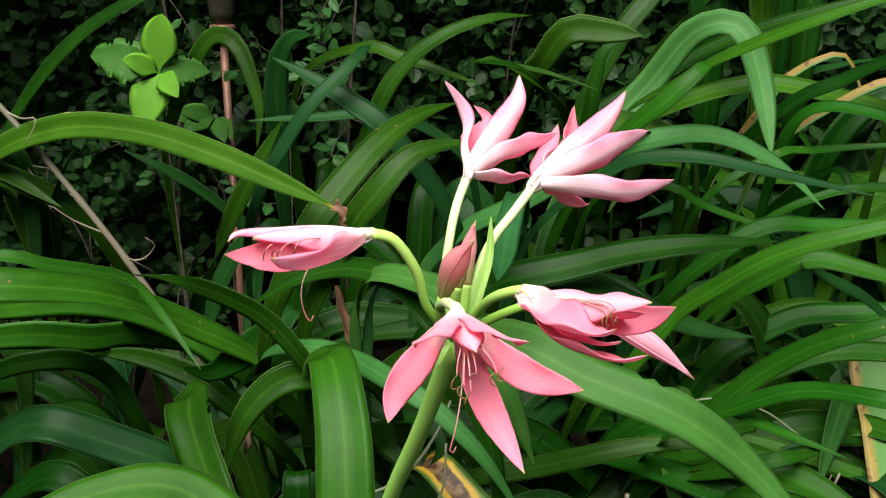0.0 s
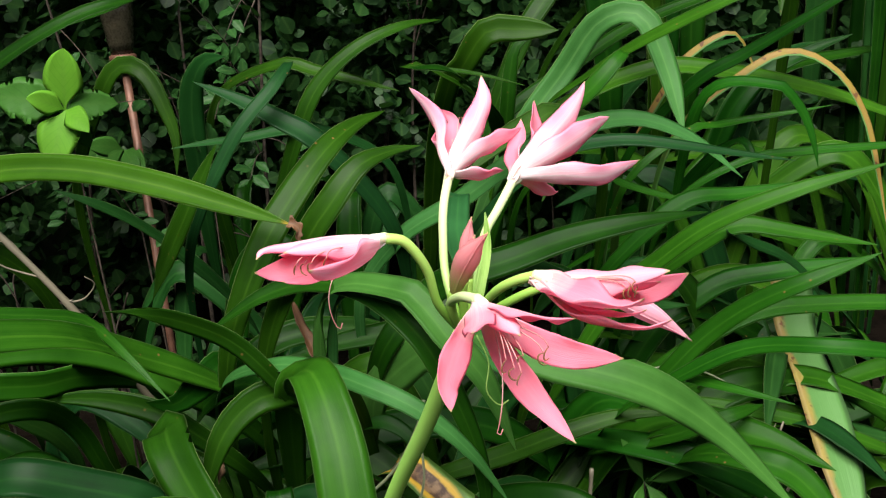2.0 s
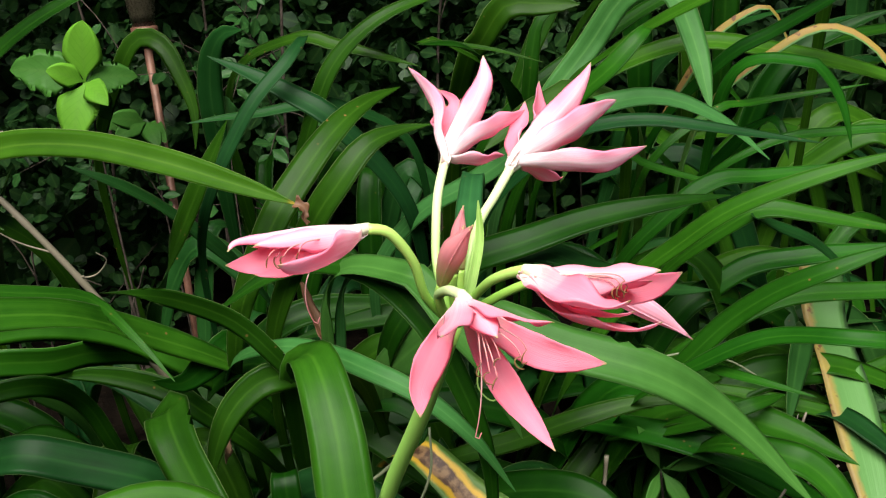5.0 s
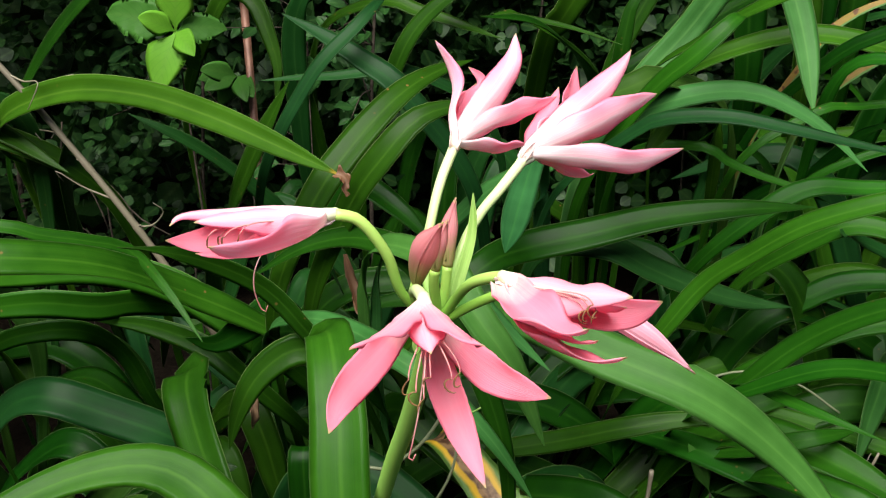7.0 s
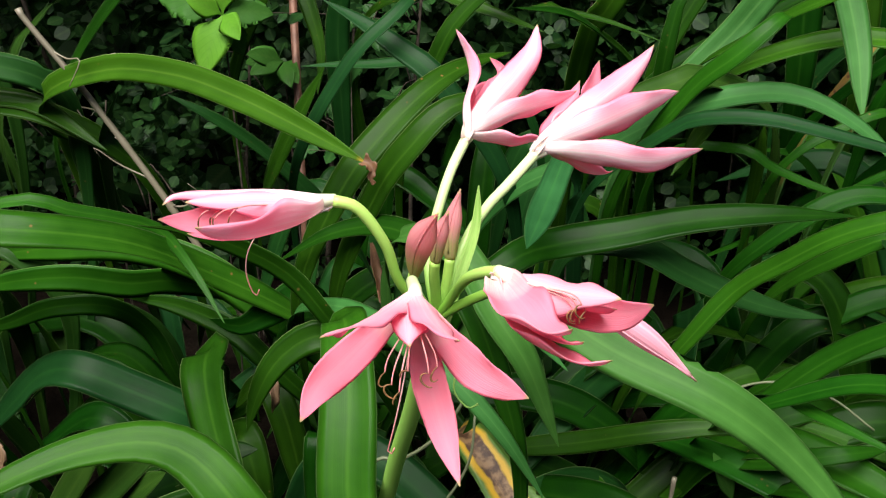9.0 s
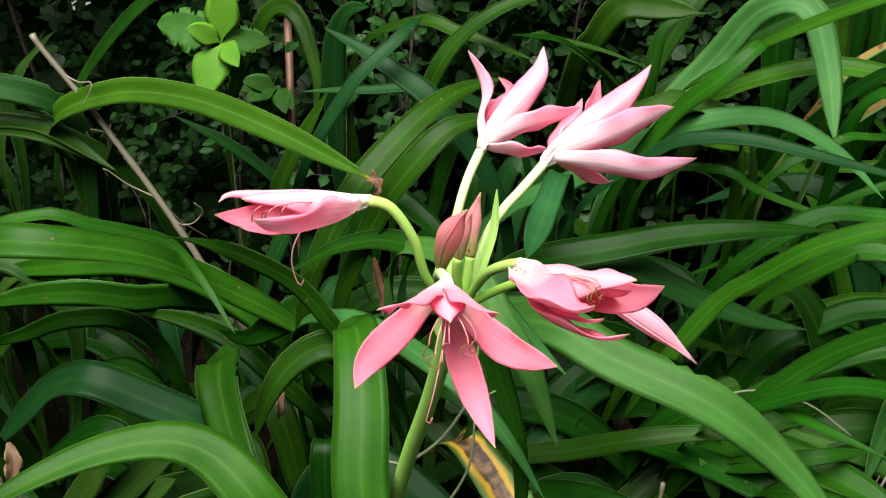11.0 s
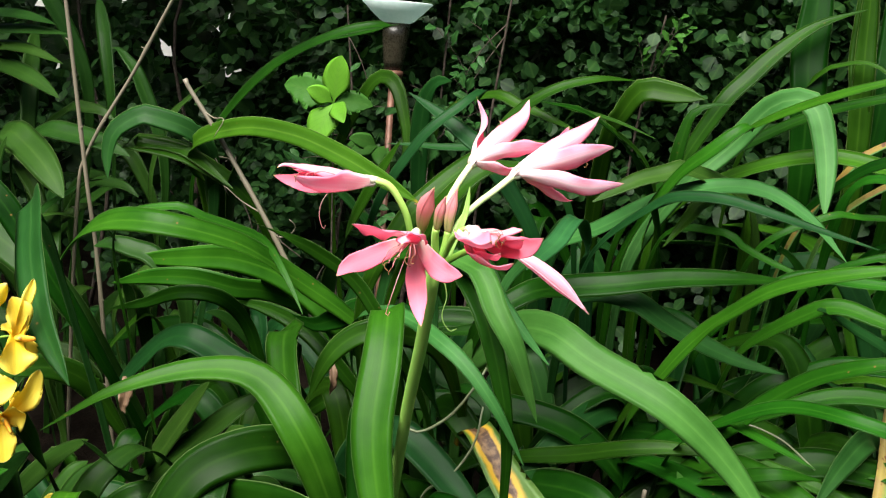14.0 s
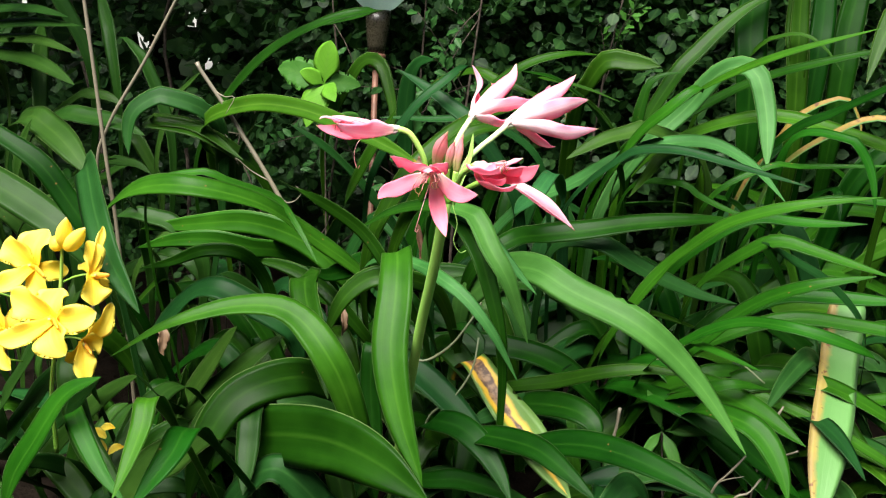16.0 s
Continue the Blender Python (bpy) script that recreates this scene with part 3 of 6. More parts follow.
strap_leaf(PLANTS["back"], 0.047, [(-0.350, 1.846, 0.663), (-0.410, 1.789, 0.758), (-0.459, 1.725, 0.832), (-0.508, 1.673, 0.888), (-0.583, 1.654, 0.933)], mat=LEAF_TEAL)
strap_leaf(PLANTS["front"], 0.062, [(-0.340, 1.502, 0.597), (-0.443, 1.420, 0.693), (-0.520, 1.309, 0.780), (-0.654, 1.226, 0.821), (-0.800, 1.262, 0.796), (-0.930, 1.335, 0.715), (-1.040, 1.400, 0.600)], mat=LEAF_LIT, blunt=4, wave=0.06)
strap_leaf(PLANTS["front"], 0.031, [(-0.223, 1.343, 0.658), (-0.280, 1.333, 0.733), (-0.349, 1.287, 0.793), (-0.393, 1.215, 0.835), (-0.407, 1.135, 0.869)])
strap_leaf(PLANTS["front"], 0.025, [(-0.659, 1.288, 0.844), (-0.595, 1.314, 0.822), (-0.544, 1.349, 0.801), (-0.497, 1.386, 0.771), (-0.442, 1.378, 0.705), (-0.383, 1.332, 0.644)], mat=LEAF_MID)
strap_leaf(PLANTS["front"], 0.036, [(-0.538, 1.479, 0.462), (-0.562, 1.451, 0.562), (-0.595, 1.387, 0.635), (-0.676, 1.356, 0.643), (-0.773, 1.372, 0.601), (-0.875, 1.394, 0.567)], hint=(0, -0.97, 0.2))
strap_leaf(PLANTS["front"], 0.064, [(-0.435, 1.305, 0.487), (-0.539, 1.291, 0.542), (-0.613, 1.283, 0.573), (-0.677, 1.300, 0.553), (-0.743, 1.323, 0.492), (-0.826, 1.333, 0.404)], root=V(-0.40, 1.42, 0.0), full=True, blunt=4, mat=LEAF_TEAL)
strap_leaf(PLANTS["front"], 0.067, [(-0.178, 1.035, 0.366), (-0.227, 0.990, 0.529), (-0.326, 1.018, 0.620), (-0.430, 0.990, 0.632), (-0.540, 0.910, 0.604), (-0.592, 0.790, 0.573)], mat=LEAF_LIT, blunt=1.15)
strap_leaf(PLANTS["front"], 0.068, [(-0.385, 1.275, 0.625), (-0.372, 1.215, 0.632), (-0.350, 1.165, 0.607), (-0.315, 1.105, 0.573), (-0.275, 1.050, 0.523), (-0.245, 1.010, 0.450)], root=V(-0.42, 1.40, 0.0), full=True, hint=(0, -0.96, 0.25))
strap_leaf(PLANTS["front"], 0.078, [(-0.184, 1.270, 0.685), (-0.153, 1.171, 0.728), (-0.130, 1.080, 0.670), (-0.118, 1.008, 0.565), (-0.080, 0.956, 0.453), (-0.020, 0.908, 0.343)], mat=LEAF_LIT, fold=True, hint=(0, -0.95, 0.3), blunt=3.5, cup=0.2, wave=0.02)
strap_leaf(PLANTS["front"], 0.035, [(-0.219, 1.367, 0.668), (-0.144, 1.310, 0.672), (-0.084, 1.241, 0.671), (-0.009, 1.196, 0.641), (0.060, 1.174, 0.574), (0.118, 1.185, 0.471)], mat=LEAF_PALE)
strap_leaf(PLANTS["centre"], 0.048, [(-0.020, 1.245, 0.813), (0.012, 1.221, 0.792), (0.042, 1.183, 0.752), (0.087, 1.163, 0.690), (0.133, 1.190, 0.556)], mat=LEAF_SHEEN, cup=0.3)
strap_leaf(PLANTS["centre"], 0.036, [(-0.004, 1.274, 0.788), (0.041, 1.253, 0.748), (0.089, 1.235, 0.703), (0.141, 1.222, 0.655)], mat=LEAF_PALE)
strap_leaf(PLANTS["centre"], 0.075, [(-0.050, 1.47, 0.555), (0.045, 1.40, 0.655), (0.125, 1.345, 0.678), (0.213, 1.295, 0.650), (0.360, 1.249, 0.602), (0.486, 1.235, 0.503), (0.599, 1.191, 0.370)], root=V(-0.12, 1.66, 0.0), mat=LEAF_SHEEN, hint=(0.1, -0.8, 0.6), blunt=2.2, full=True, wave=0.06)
strap_leaf(PLANTS["centre"], 0.046, [(0.032, 1.215, 0.690), (-0.006, 1.245, 0.755), (-0.062, 1.310, 0.793), (-0.130, 1.375, 0.796), (-0.190, 1.410, 0.782), (-0.252, 1.427, 0.756), (-0.330, 1.449, 0.704)], root=V(0.07, 1.28, 0))
strap_leaf(PLANTS["back"], 0.070, [(-0.515, 1.843, 0.584), (-0.473, 1.775, 0.663), (-0.423, 1.716, 0.757), (-0.362, 1.668, 0.865), (-0.290, 1.650, 0.988)])
strap_leaf(PLANTS["back"], 0.052, [(-0.103, 1.749, 0.948), (-0.183, 1.777, 1.004), (-0.260, 1.810, 1.047), (-0.337, 1.838, 1.083)], mat=LEAF_TEAL)
strap_leaf(PLANTS["back"], 0.034, [(-0.270, 1.721, 0.976), (-0.184, 1.759, 1.066), (-0.149, 1.838, 1.105), (-0.180, 1.907, 1.065)], mat=LEAF_TEAL)
strap_leaf(PLANTS["back"], 0.035, [(-0.104, 2.006, 0.942), (-0.188, 2.004, 0.946), (-0.272, 1.992, 0.939), (-0.348, 1.971, 0.940), (-0.417, 1.954, 0.938)], mat=LEAF_TEAL)
strap_leaf(PLANTS["back"], 0.044, [(-0.146, 1.996, 0.946), (-0.089, 1.995, 1.044), (0.001, 2.000, 1.113), (0.107, 2.036, 1.147), (0.197, 2.105, 1.150)])
strap_leaf(PLANTS["left"], 0.047, [(-0.969, 2.062, 0.919), (-0.791, 2.038, 1.107), (-0.593, 2.046, 1.214), (-0.468, 2.102, 1.243), (-0.671, 2.139, 1.188)])
strap_leaf(PLANTS["centre"], 0.058, [(-0.228, 1.481, 0.819), (-0.162, 1.527, 0.908), (-0.096, 1.592, 0.970), (-0.037, 1.672, 0.997), (0.025, 1.754, 1.005)])
strap_leaf(PLANTS["centre"], 0.055, [(-0.156, 1.412, 0.838), (-0.100, 1.401, 0.917), (-0.050, 1.423, 0.967), (0.003, 1.459, 0.979), (0.057, 1.481, 0.980)])
strap_leaf(PLANTS["centre"], 0.054, [(0.131, 1.571, 0.868), (0.106, 1.458, 0.836), (0.093, 1.350, 0.830), (0.078, 1.251, 0.819)], mat=LEAF_PALE, hint=(0, -0.75, 0.65), blunt=4.5, fold=True)
strap_leaf(PLANTS["centre"], 0.064, [(0.049, 1.488, 0.709), (0.116, 1.552, 0.716), (0.219, 1.573, 0.733), (0.339, 1.582, 0.759), (0.463, 1.554, 0.783), (0.567, 1.486, 0.809)])
strap_leaf(PLANTS["right"], 0.040, [(0.356, 1.519, 0.589), (0.408, 1.507, 0.668), (0.456, 1.451, 0.737), (0.532, 1.395, 0.813), (0.656, 1.344, 0.870), (0.817, 1.328, 0.906)])
strap_leaf(PLANTS["right"], 0.044, [(0.504, 1.526, 0.481), (0.567, 1.492, 0.565), (0.634, 1.441, 0.638), (0.724, 1.391, 0.694), (0.846, 1.388, 0.728)])
strap_leaf(PLANTS["right"], 0.034, [(0.476, 1.387, 0.543), (0.568, 1.318, 0.613), (0.665, 1.220, 0.641), (0.803, 1.227, 0.606), (0.871, 1.352, 0.544)])
strap_leaf(PLANTS["centre"], 0.050, [(0.037, 1.764, 0.746), (0.159, 1.735, 0.816), (0.269, 1.711, 0.889), (0.381, 1.686, 0.943), (0.495, 1.657, 0.959), (0.594, 1.615, 0.917), (0.671, 1.566, 0.844)], mat=LEAF_PALE, root=V(-0.02, 1.95, 0.0), blunt=3.2)
strap_leaf(PLANTS["right"], 0.031, [(0.290, 1.540, 0.920), (0.352, 1.510, 0.948), (0.426, 1.482, 0.953), (0.500, 1.460, 0.941), (0.590, 1.442, 0.922), (0.694, 1.421, 0.902)], mat=LEAF_TEAL)
strap_leaf(PLANTS["back"], 0.058, [(0.337, 1.972, 0.893), (0.448, 1.993, 1.018), (0.531, 1.983, 1.123), (0.610, 1.940, 1.133), (0.647, 1.887, 1.027), (0.655, 1.806, 0.892)], mat=LEAF_PALE, hint=(0, -0.9, 0.4), blunt=6)
strap_leaf(PLANTS["right"], 0.037, [(0.346, 1.807, 0.963), (0.409, 1.712, 1.034), (0.482, 1.599, 1.104), (0.609, 1.498, 1.176), (0.795, 1.456, 1.242)])
strap_leaf(PLANTS["back"], 0.042, [(0.330, 2.092, 0.917), (0.487, 2.080, 1.016), (0.636, 2.040, 1.106), (0.809, 1.970, 1.170), (1.002, 1.930, 1.225)])
strap_leaf(PLANTS["right"], 0.047, [(0.317, 1.620, 0.959), (0.383, 1.568, 1.036), (0.445, 1.580, 1.092), (0.462, 1.647, 1.078)])
strap_leaf(PLANTS["right"], 0.052, [(0.444, 2.030, 0.931), (0.662, 1.987, 1.011), (0.851, 1.942, 0.985), (1.028, 1.900, 0.935), (1.196, 1.870, 0.866), (1.363, 1.840, 0.800)])
strap_leaf(PLANTS["right"], 0.022, [(0.657, 1.788, 0.898), (0.732, 1.813, 0.901), (0.812, 1.810, 0.908), (0.890, 1.791, 0.917), (0.965, 1.764, 0.929)])
strap_leaf(PLANTS["back"], 0.066, [(0.165, 1.812, 1.041), (0.183, 1.761, 1.073), (0.227, 1.724, 1.139), (0.292, 1.721, 1.139), (0.361, 1.700, 1.133)], blunt=7, fold=True, hint=(0, -0.95, 0.3))
strap_leaf(PLANTS["back"], 0.043, [(0.252, 1.790, 0.942), (0.219, 1.715, 1.002), (0.172, 1.635, 1.054), (0.117, 1.548, 1.094), (0.043, 1.456, 1.111)])
strap_leaf(PLANTS["back"], 0.019, [(0.111, 1.736, 1.081), (0.066, 1.714, 1.087), (0.115, 1.686, 1.084), (0.190, 1.654, 1.071), (0.271, 1.610, 1.047)])
strap_leaf(PLANTS["orchid_c"], 0.053, [(0.353, 1.700, 0.977), (0.301, 1.675, 0.968), (0.251, 1.650, 0.955), (0.203, 1.625, 0.930), (0.156, 1.600, 0.901)], mat=ORCHID_LEAF, blunt=4.5)
strap_leaf(PLANTS["far"], 0.099, [(0.643, 2.300, 1.128), (0.632, 2.326, 1.240), (0.636, 2.350, 1.356), (0.638, 2.375, 1.476), (0.640, 2.399, 1.596)])
strap_leaf(PLANTS["far"], 0.071, [(0.776, 2.300, 1.138), (0.764, 2.325, 1.250), (0.763, 2.350, 1.366), (0.757, 2.375, 1.482), (0.751, 2.400, 1.600)])
strap_leaf(PLANTS["far"], 0.055, [(0.416, 2.212, 1.093), (0.483, 2.238, 1.177), (0.554, 2.263, 1.257), (0.640, 2.286, 1.328), (0.754, 2.304, 1.376)])
strap_leaf(PLANTS["back"], 0.037, [(0.321, 1.999, 0.966), (0.330, 2.000, 1.027), (0.344, 2.000, 1.080), (0.382, 2.000, 1.107), (0.438, 2.000, 1.115)])
strap_leaf(PLANTS["right"], 0.047, [(0.394, 1.750, 0.909), (0.366, 1.733, 0.875), (0.340, 1.717, 0.840), (0.315, 1.700, 0.803)])
strap_leaf(PLANTS["centre"], 0.043, [(0.052, 1.576, 0.302), (0.177, 1.543, 0.345), (0.292, 1.505, 0.397), (0.410, 1.490, 0.425), (0.509, 1.465, 0.428)])
strap_leaf(PLANTS["centre"], 0.071, [(0.099, 1.400, 0.331), (0.172, 1.350, 0.360), (0.237, 1.307, 0.373), (0.283, 1.276, 0.359), (0.299, 1.259, 0.319)], full=True, blunt=5)
strap_leaf(PLANTS["centre"], 0.091, [(-0.004, 1.412, 0.415), (0.071, 1.345, 0.350), (0.143, 1.285, 0.299), (0.201, 1.227, 0.256), (0.253, 1.170, 0.224)], fold=True, cup=0.35, wave=0.09, mat=DYING, label='dying leaf, yellow with a brown dead patch', blunt=3.0)
strap_leaf(PLANTS["centre"], 0.039, [(-0.162, 1.515, 0.500), (-0.102, 1.505, 0.479), (-0.042, 1.479, 0.482), (-0.001, 1.448, 0.450), (-0.029, 1.429, 0.398)])
strap_leaf(PLANTS["left"], 0.060, [(-0.762, 1.004, 0.890), (-0.711, 0.931, 0.863), (-0.654, 0.856, 0.823), (-0.586, 0.789, 0.756), (-0.501, 0.738, 0.681)], full=True, hint=(0, -0.95, 0.3), blunt=4.5, mat=LEAF_TEAL)
strap_leaf(PLANTS["left"], 0.051, [(-0.870, 1.200, 0.675), (-0.928, 1.189, 0.767), (-0.990, 1.181, 0.849), (-1.071, 1.170, 0.904), (-1.154, 1.160, 0.953), (-1.237, 1.150, 1.003)])
strap_leaf(PLANTS["left"], 0.056, [(-0.927, 1.656, 0.979), (-0.981, 1.642, 0.965), (-1.017, 1.628, 0.932), (-1.026, 1.617, 0.879), (-1.018, 1.605, 0.820)], hint=(0, -0.9, 0.4), blunt=4, mat=LEAF_TEAL, root=V(-0.96, 1.92, 0))
strap_leaf(PLANTS["front"], 0.087, [(-0.349, 1.157, 0.431), (-0.411, 1.103, 0.430), (-0.474, 1.054, 0.394), (-0.515, 1.005, 0.307), (-0.534, 0.968, 0.196)], full=True)
strap_leaf(PLANTS["front"], 0.130, [(-0.439, 1.099, 0.306), (-0.328, 1.039, 0.348), (-0.218, 0.976, 0.375), (-0.106, 0.912, 0.374), (0.006, 0.850, 0.344)], full=True)
strap_leaf(PLANTS["centre"], 0.057, [(0.254, 1.615, 0.696), (0.344, 1.615, 0.653), (0.430, 1.623, 0.613), (0.516, 1.633, 0.584), (0.603, 1.642, 0.570)], mat=LEAF_TEAL)
strap_leaf(PLANTS["right"], 0.033, [(0.811, 1.639, 0.642), (0.717, 1.627, 0.695), (0.651, 1.571, 0.736), (0.618, 1.487, 0.759)], mat=LEAF_TEAL)
strap_leaf(PLANTS["right"], 0.026, [(0.494, 1.435, 0.518), (0.502, 1.381, 0.534), (0.546, 1.320, 0.538), (0.620, 1.256, 0.530)])
strap_leaf(PLANTS["right"], 0.036, [(0.421, 1.528, 0.338), (0.494, 1.443, 0.398), (0.586, 1.405, 0.443), (0.680, 1.477, 0.415)])
strap_leaf(PLANTS["centre"], 0.053, [(-0.240, 1.465, 0.577), (-0.293, 1.508, 0.580), (-0.356, 1.535, 0.544), (-0.400, 1.579, 0.471), (-0.429, 1.671, 0.416)])
strap_leaf(PLANTS["front"], 0.061, [(-0.323, 1.551, 0.605), (-0.349, 1.514, 0.597), (-0.374, 1.474, 0.591), (-0.400, 1.434, 0.591), (-0.435, 1.401, 0.617)], full=True)
strap_leaf(PLANTS["left"], 0.054, [(-0.572, 1.587, 0.599), (-0.630, 1.526, 0.617), (-0.716, 1.494, 0.637), (-0.822, 1.484, 0.628), (-0.938, 1.500, 0.593)], hint=(0, -0.97, 0.15), mat=LEAF_MID)
strap_leaf(PLANTS["orchid"], 0.073, [(-0.852, 0.870, 0.296), (-0.767, 0.848, 0.376), (-0.686, 0.817, 0.456), (-0.606, 0.782, 0.535)], mat=ORCHID_LEAF, blunt=4.5)
strap_leaf(PLANTS["orchid"], 0.074, [(-0.963, 0.980, 0.268), (-0.896, 0.953, 0.351), (-0.826, 0.927, 0.432), (-0.754, 0.900, 0.511)], mat=ORCHID_LEAF, blunt=4.5)
strap_leaf(PLANTS["orchid"], 0.072, [(-0.950, 0.950, 0.362), (-0.885, 0.917, 0.439), (-0.821, 0.883, 0.516), (-0.756, 0.850, 0.593)], mat=ORCHID_LEAF, blunt=4.5)
strap_leaf(PLANTS["orchid"], 0.055, [(-0.915, 1.028, 0.202), (-0.833, 1.029, 0.298), (-0.752, 1.031, 0.383), (-0.671, 1.024, 0.443)], mat=ORCHID_LEAF, blunt=4.5)
strap_leaf(PLANTS["orchid_b"], 0.062, [(-0.736, 1.325, 0.219), (-0.676, 1.311, 0.314), (-0.614, 1.290, 0.405), (-0.553, 1.263, 0.492)], mat=ORCHID_LEAF, blunt=4.5)
strap_leaf(PLANTS["orchid_b"], 0.059, [(-0.690, 1.286, 0.240), (-0.617, 1.298, 0.319), (-0.545, 1.320, 0.391), (-0.475, 1.359, 0.449)], mat=ORCHID_LEAF, blunt=4.5)
strap_leaf(PLANTS["orchid_b"], 0.059, [(-0.707, 1.340, 0.202), (-0.632, 1.320, 0.269), (-0.556, 1.300, 0.335), (-0.481, 1.280, 0.401)], mat=ORCHID_LEAF, blunt=4.5)
strap_leaf(PLANTS["orchid_b"], 0.039, [(-0.703, 1.280, 0.272), (-0.685, 1.253, 0.314), (-0.668, 1.227, 0.358), (-0.652, 1.200, 0.401)], mat=ORCHID_LEAF, blunt=4.5)
strap_leaf(PLANTS["orchid_b"], 0.039, [(-0.685, 1.212, 0.287), (-0.637, 1.135, 0.316), (-0.628, 1.053, 0.380), (-0.651, 0.974, 0.468)], mat=ORCHID_LEAF, blunt=4.5)
strap_leaf(PLANTS["orchid"], 0.052, [(-0.721, 0.859, 0.503), (-0.699, 0.840, 0.437), (-0.662, 0.813, 0.384), (-0.609, 0.786, 0.347), (-0.552, 0.757, 0.318)], mat=ORCHID_LEAF, blunt=4.5)
strap_leaf(PLANTS["orchid"], 0.062, [(-0.664, 1.054, 0.360), (-0.680, 1.019, 0.314), (-0.687, 0.983, 0.274), (-0.689, 0.944, 0.243), (-0.683, 0.903, 0.223)], mat=ORCHID_LEAF, blunt=4.5)
strap_leaf(PLANTS["orchid"], 0.105, [(-0.523, 0.900, 0.344), (-0.534, 0.833, 0.333), (-0.528, 0.766, 0.331), (-0.512, 0.700, 0.339)], mat=ORCHID_LEAF, blunt=4.5)
strap_leaf(PLANTS["orchid_b"], 0.052, [(-0.532, 1.107, 0.355), (-0.564, 1.075, 0.300), (-0.576, 1.029, 0.264), (-0.563, 0.980, 0.247)], mat=ORCHID_LEAF, blunt=4.5)
strap_leaf(PLANTS["orchid_b"], 0.052, [(-0.427, 1.050, 0.371), (-0.418, 1.017, 0.328), (-0.409, 0.983, 0.286), (-0.401, 0.950, 0.243)], mat=ORCHID_LEAF, blunt=4.5)
strap_leaf(PLANTS["orchid_c"], 0.054, [(-1.937, 2.051, 1.139), (-1.799, 2.013, 1.168), (-1.660, 1.975, 1.188), (-1.520, 1.936, 1.193), (-1.377, 1.901, 1.175)], mat=ORCHID_LEAF, blunt=4.5)
strap_leaf(PLANTS["orchid_c"], 0.050, [(-1.939, 2.050, 1.103), (-1.789, 2.013, 1.125), (-1.639, 1.975, 1.143), (-1.488, 1.937, 1.153), (-1.336, 1.900, 1.151)], mat=ORCHID_LEAF, blunt=4.5)
strap_leaf(PLANTS["orchid_c"], 0.050, [(-1.941, 2.050, 1.059), (-1.794, 2.013, 1.081), (-1.647, 1.975, 1.098), (-1.501, 1.937, 1.100), (-1.355, 1.900, 1.069)], mat=ORCHID_LEAF, blunt=4.5)
strap_leaf(PLANTS["orchid_c"], 0.060, [(-1.731, 1.999, 1.043), (-1.627, 1.963, 1.046), (-1.524, 1.926, 1.038), (-1.426, 1.887, 1.014), (-1.331, 1.850, 0.978)], mat=ORCHID_LEAF, blunt=4.5)
strap_leaf(PLANTS["orchid_c"], 0.090, [(-1.415, 1.750, 0.888), (-1.339, 1.713, 0.868), (-1.268, 1.675, 0.840), (-1.202, 1.637, 0.803), (-1.139, 1.600, 0.759)], mat=ORCHID_LEAF, blunt=4.5)
strap_leaf(PLANTS["orchid_c"], 0.067, [(-1.350, 1.800, 0.890), (-1.249, 1.784, 0.893), (-1.149, 1.766, 0.884), (-1.049, 1.750, 0.857)], mat=ORCHID_LEAF, blunt=4.5)
strap_leaf(PLANTS["orchid_c"], 0.057, [(-0.758, 1.750, 0.800), (-0.734, 1.717, 0.850), (-0.703, 1.684, 0.895), (-0.670, 1.650, 0.937)], mat=ORCHID_LEAF, blunt=4.5)
strap_leaf(PLANTS["orchid_c"], 0.062, [(-0.818, 1.800, 0.749), (-0.810, 1.767, 0.792), (-0.806, 1.734, 0.835), (-0.812, 1.700, 0.877)], mat=ORCHID_LEAF, blunt=4.5)
strap_leaf(PLANTS["orchid_c"], 0.096, [(-1.086, 1.400, 0.645), (-1.209, 1.425, 0.701), (-1.336, 1.450, 0.747), (-1.464, 1.474, 0.789), (-1.591, 1.500, 0.831)], mat=ORCHID_LEAF, blunt=4.5)
strap_leaf(PLANTS["orchid_c"], 0.075, [(-1.429, 1.700, 0.716), (-1.403, 1.683, 0.776), (-1.373, 1.666, 0.835), (-1.339, 1.650, 0.891)], mat=ORCHID_LEAF, blunt=4.5)
strap_leaf(PLANTS["right"], 0.096, [(0.895, 1.795, 0.558), (0.877, 1.723, 0.450), (0.846, 1.579, 0.382), (0.819, 1.462, 0.324), (0.796, 1.363, 0.261), (0.783, 1.300, 0.189)], label='hanging leaf, half yellow and half green', full=True, blunt=5, mat=STRIPED, hint=(0, -0.9, 0.4))
strap_leaf(PLANTS["centre"], 0.070, [(0.153, 1.249, 0.298), (0.248, 1.190, 0.343), (0.341, 1.125, 0.366), (0.439, 1.061, 0.363), (0.539, 0.999, 0.347)])
strap_leaf(PLANTS["centre"], 0.058, [(0.051, 1.149, 0.354), (0.119, 1.101, 0.373), (0.185, 1.051, 0.382), (0.245, 0.998, 0.367), (0.308, 0.949, 0.341)])
strap_leaf(PLANTS["right"], 0.032, [(0.534, 1.603, 0.385), (0.678, 1.543, 0.371), (0.821, 1.501, 0.333), (0.967, 1.477, 0.266), (1.121, 1.485, 0.196)])
strap_leaf(PLANTS["right"], 0.061, [(0.386, 1.525, 0.357), (0.479, 1.454, 0.356), (0.580, 1.411, 0.323), (0.677, 1.393, 0.260), (0.772, 1.396, 0.185)])
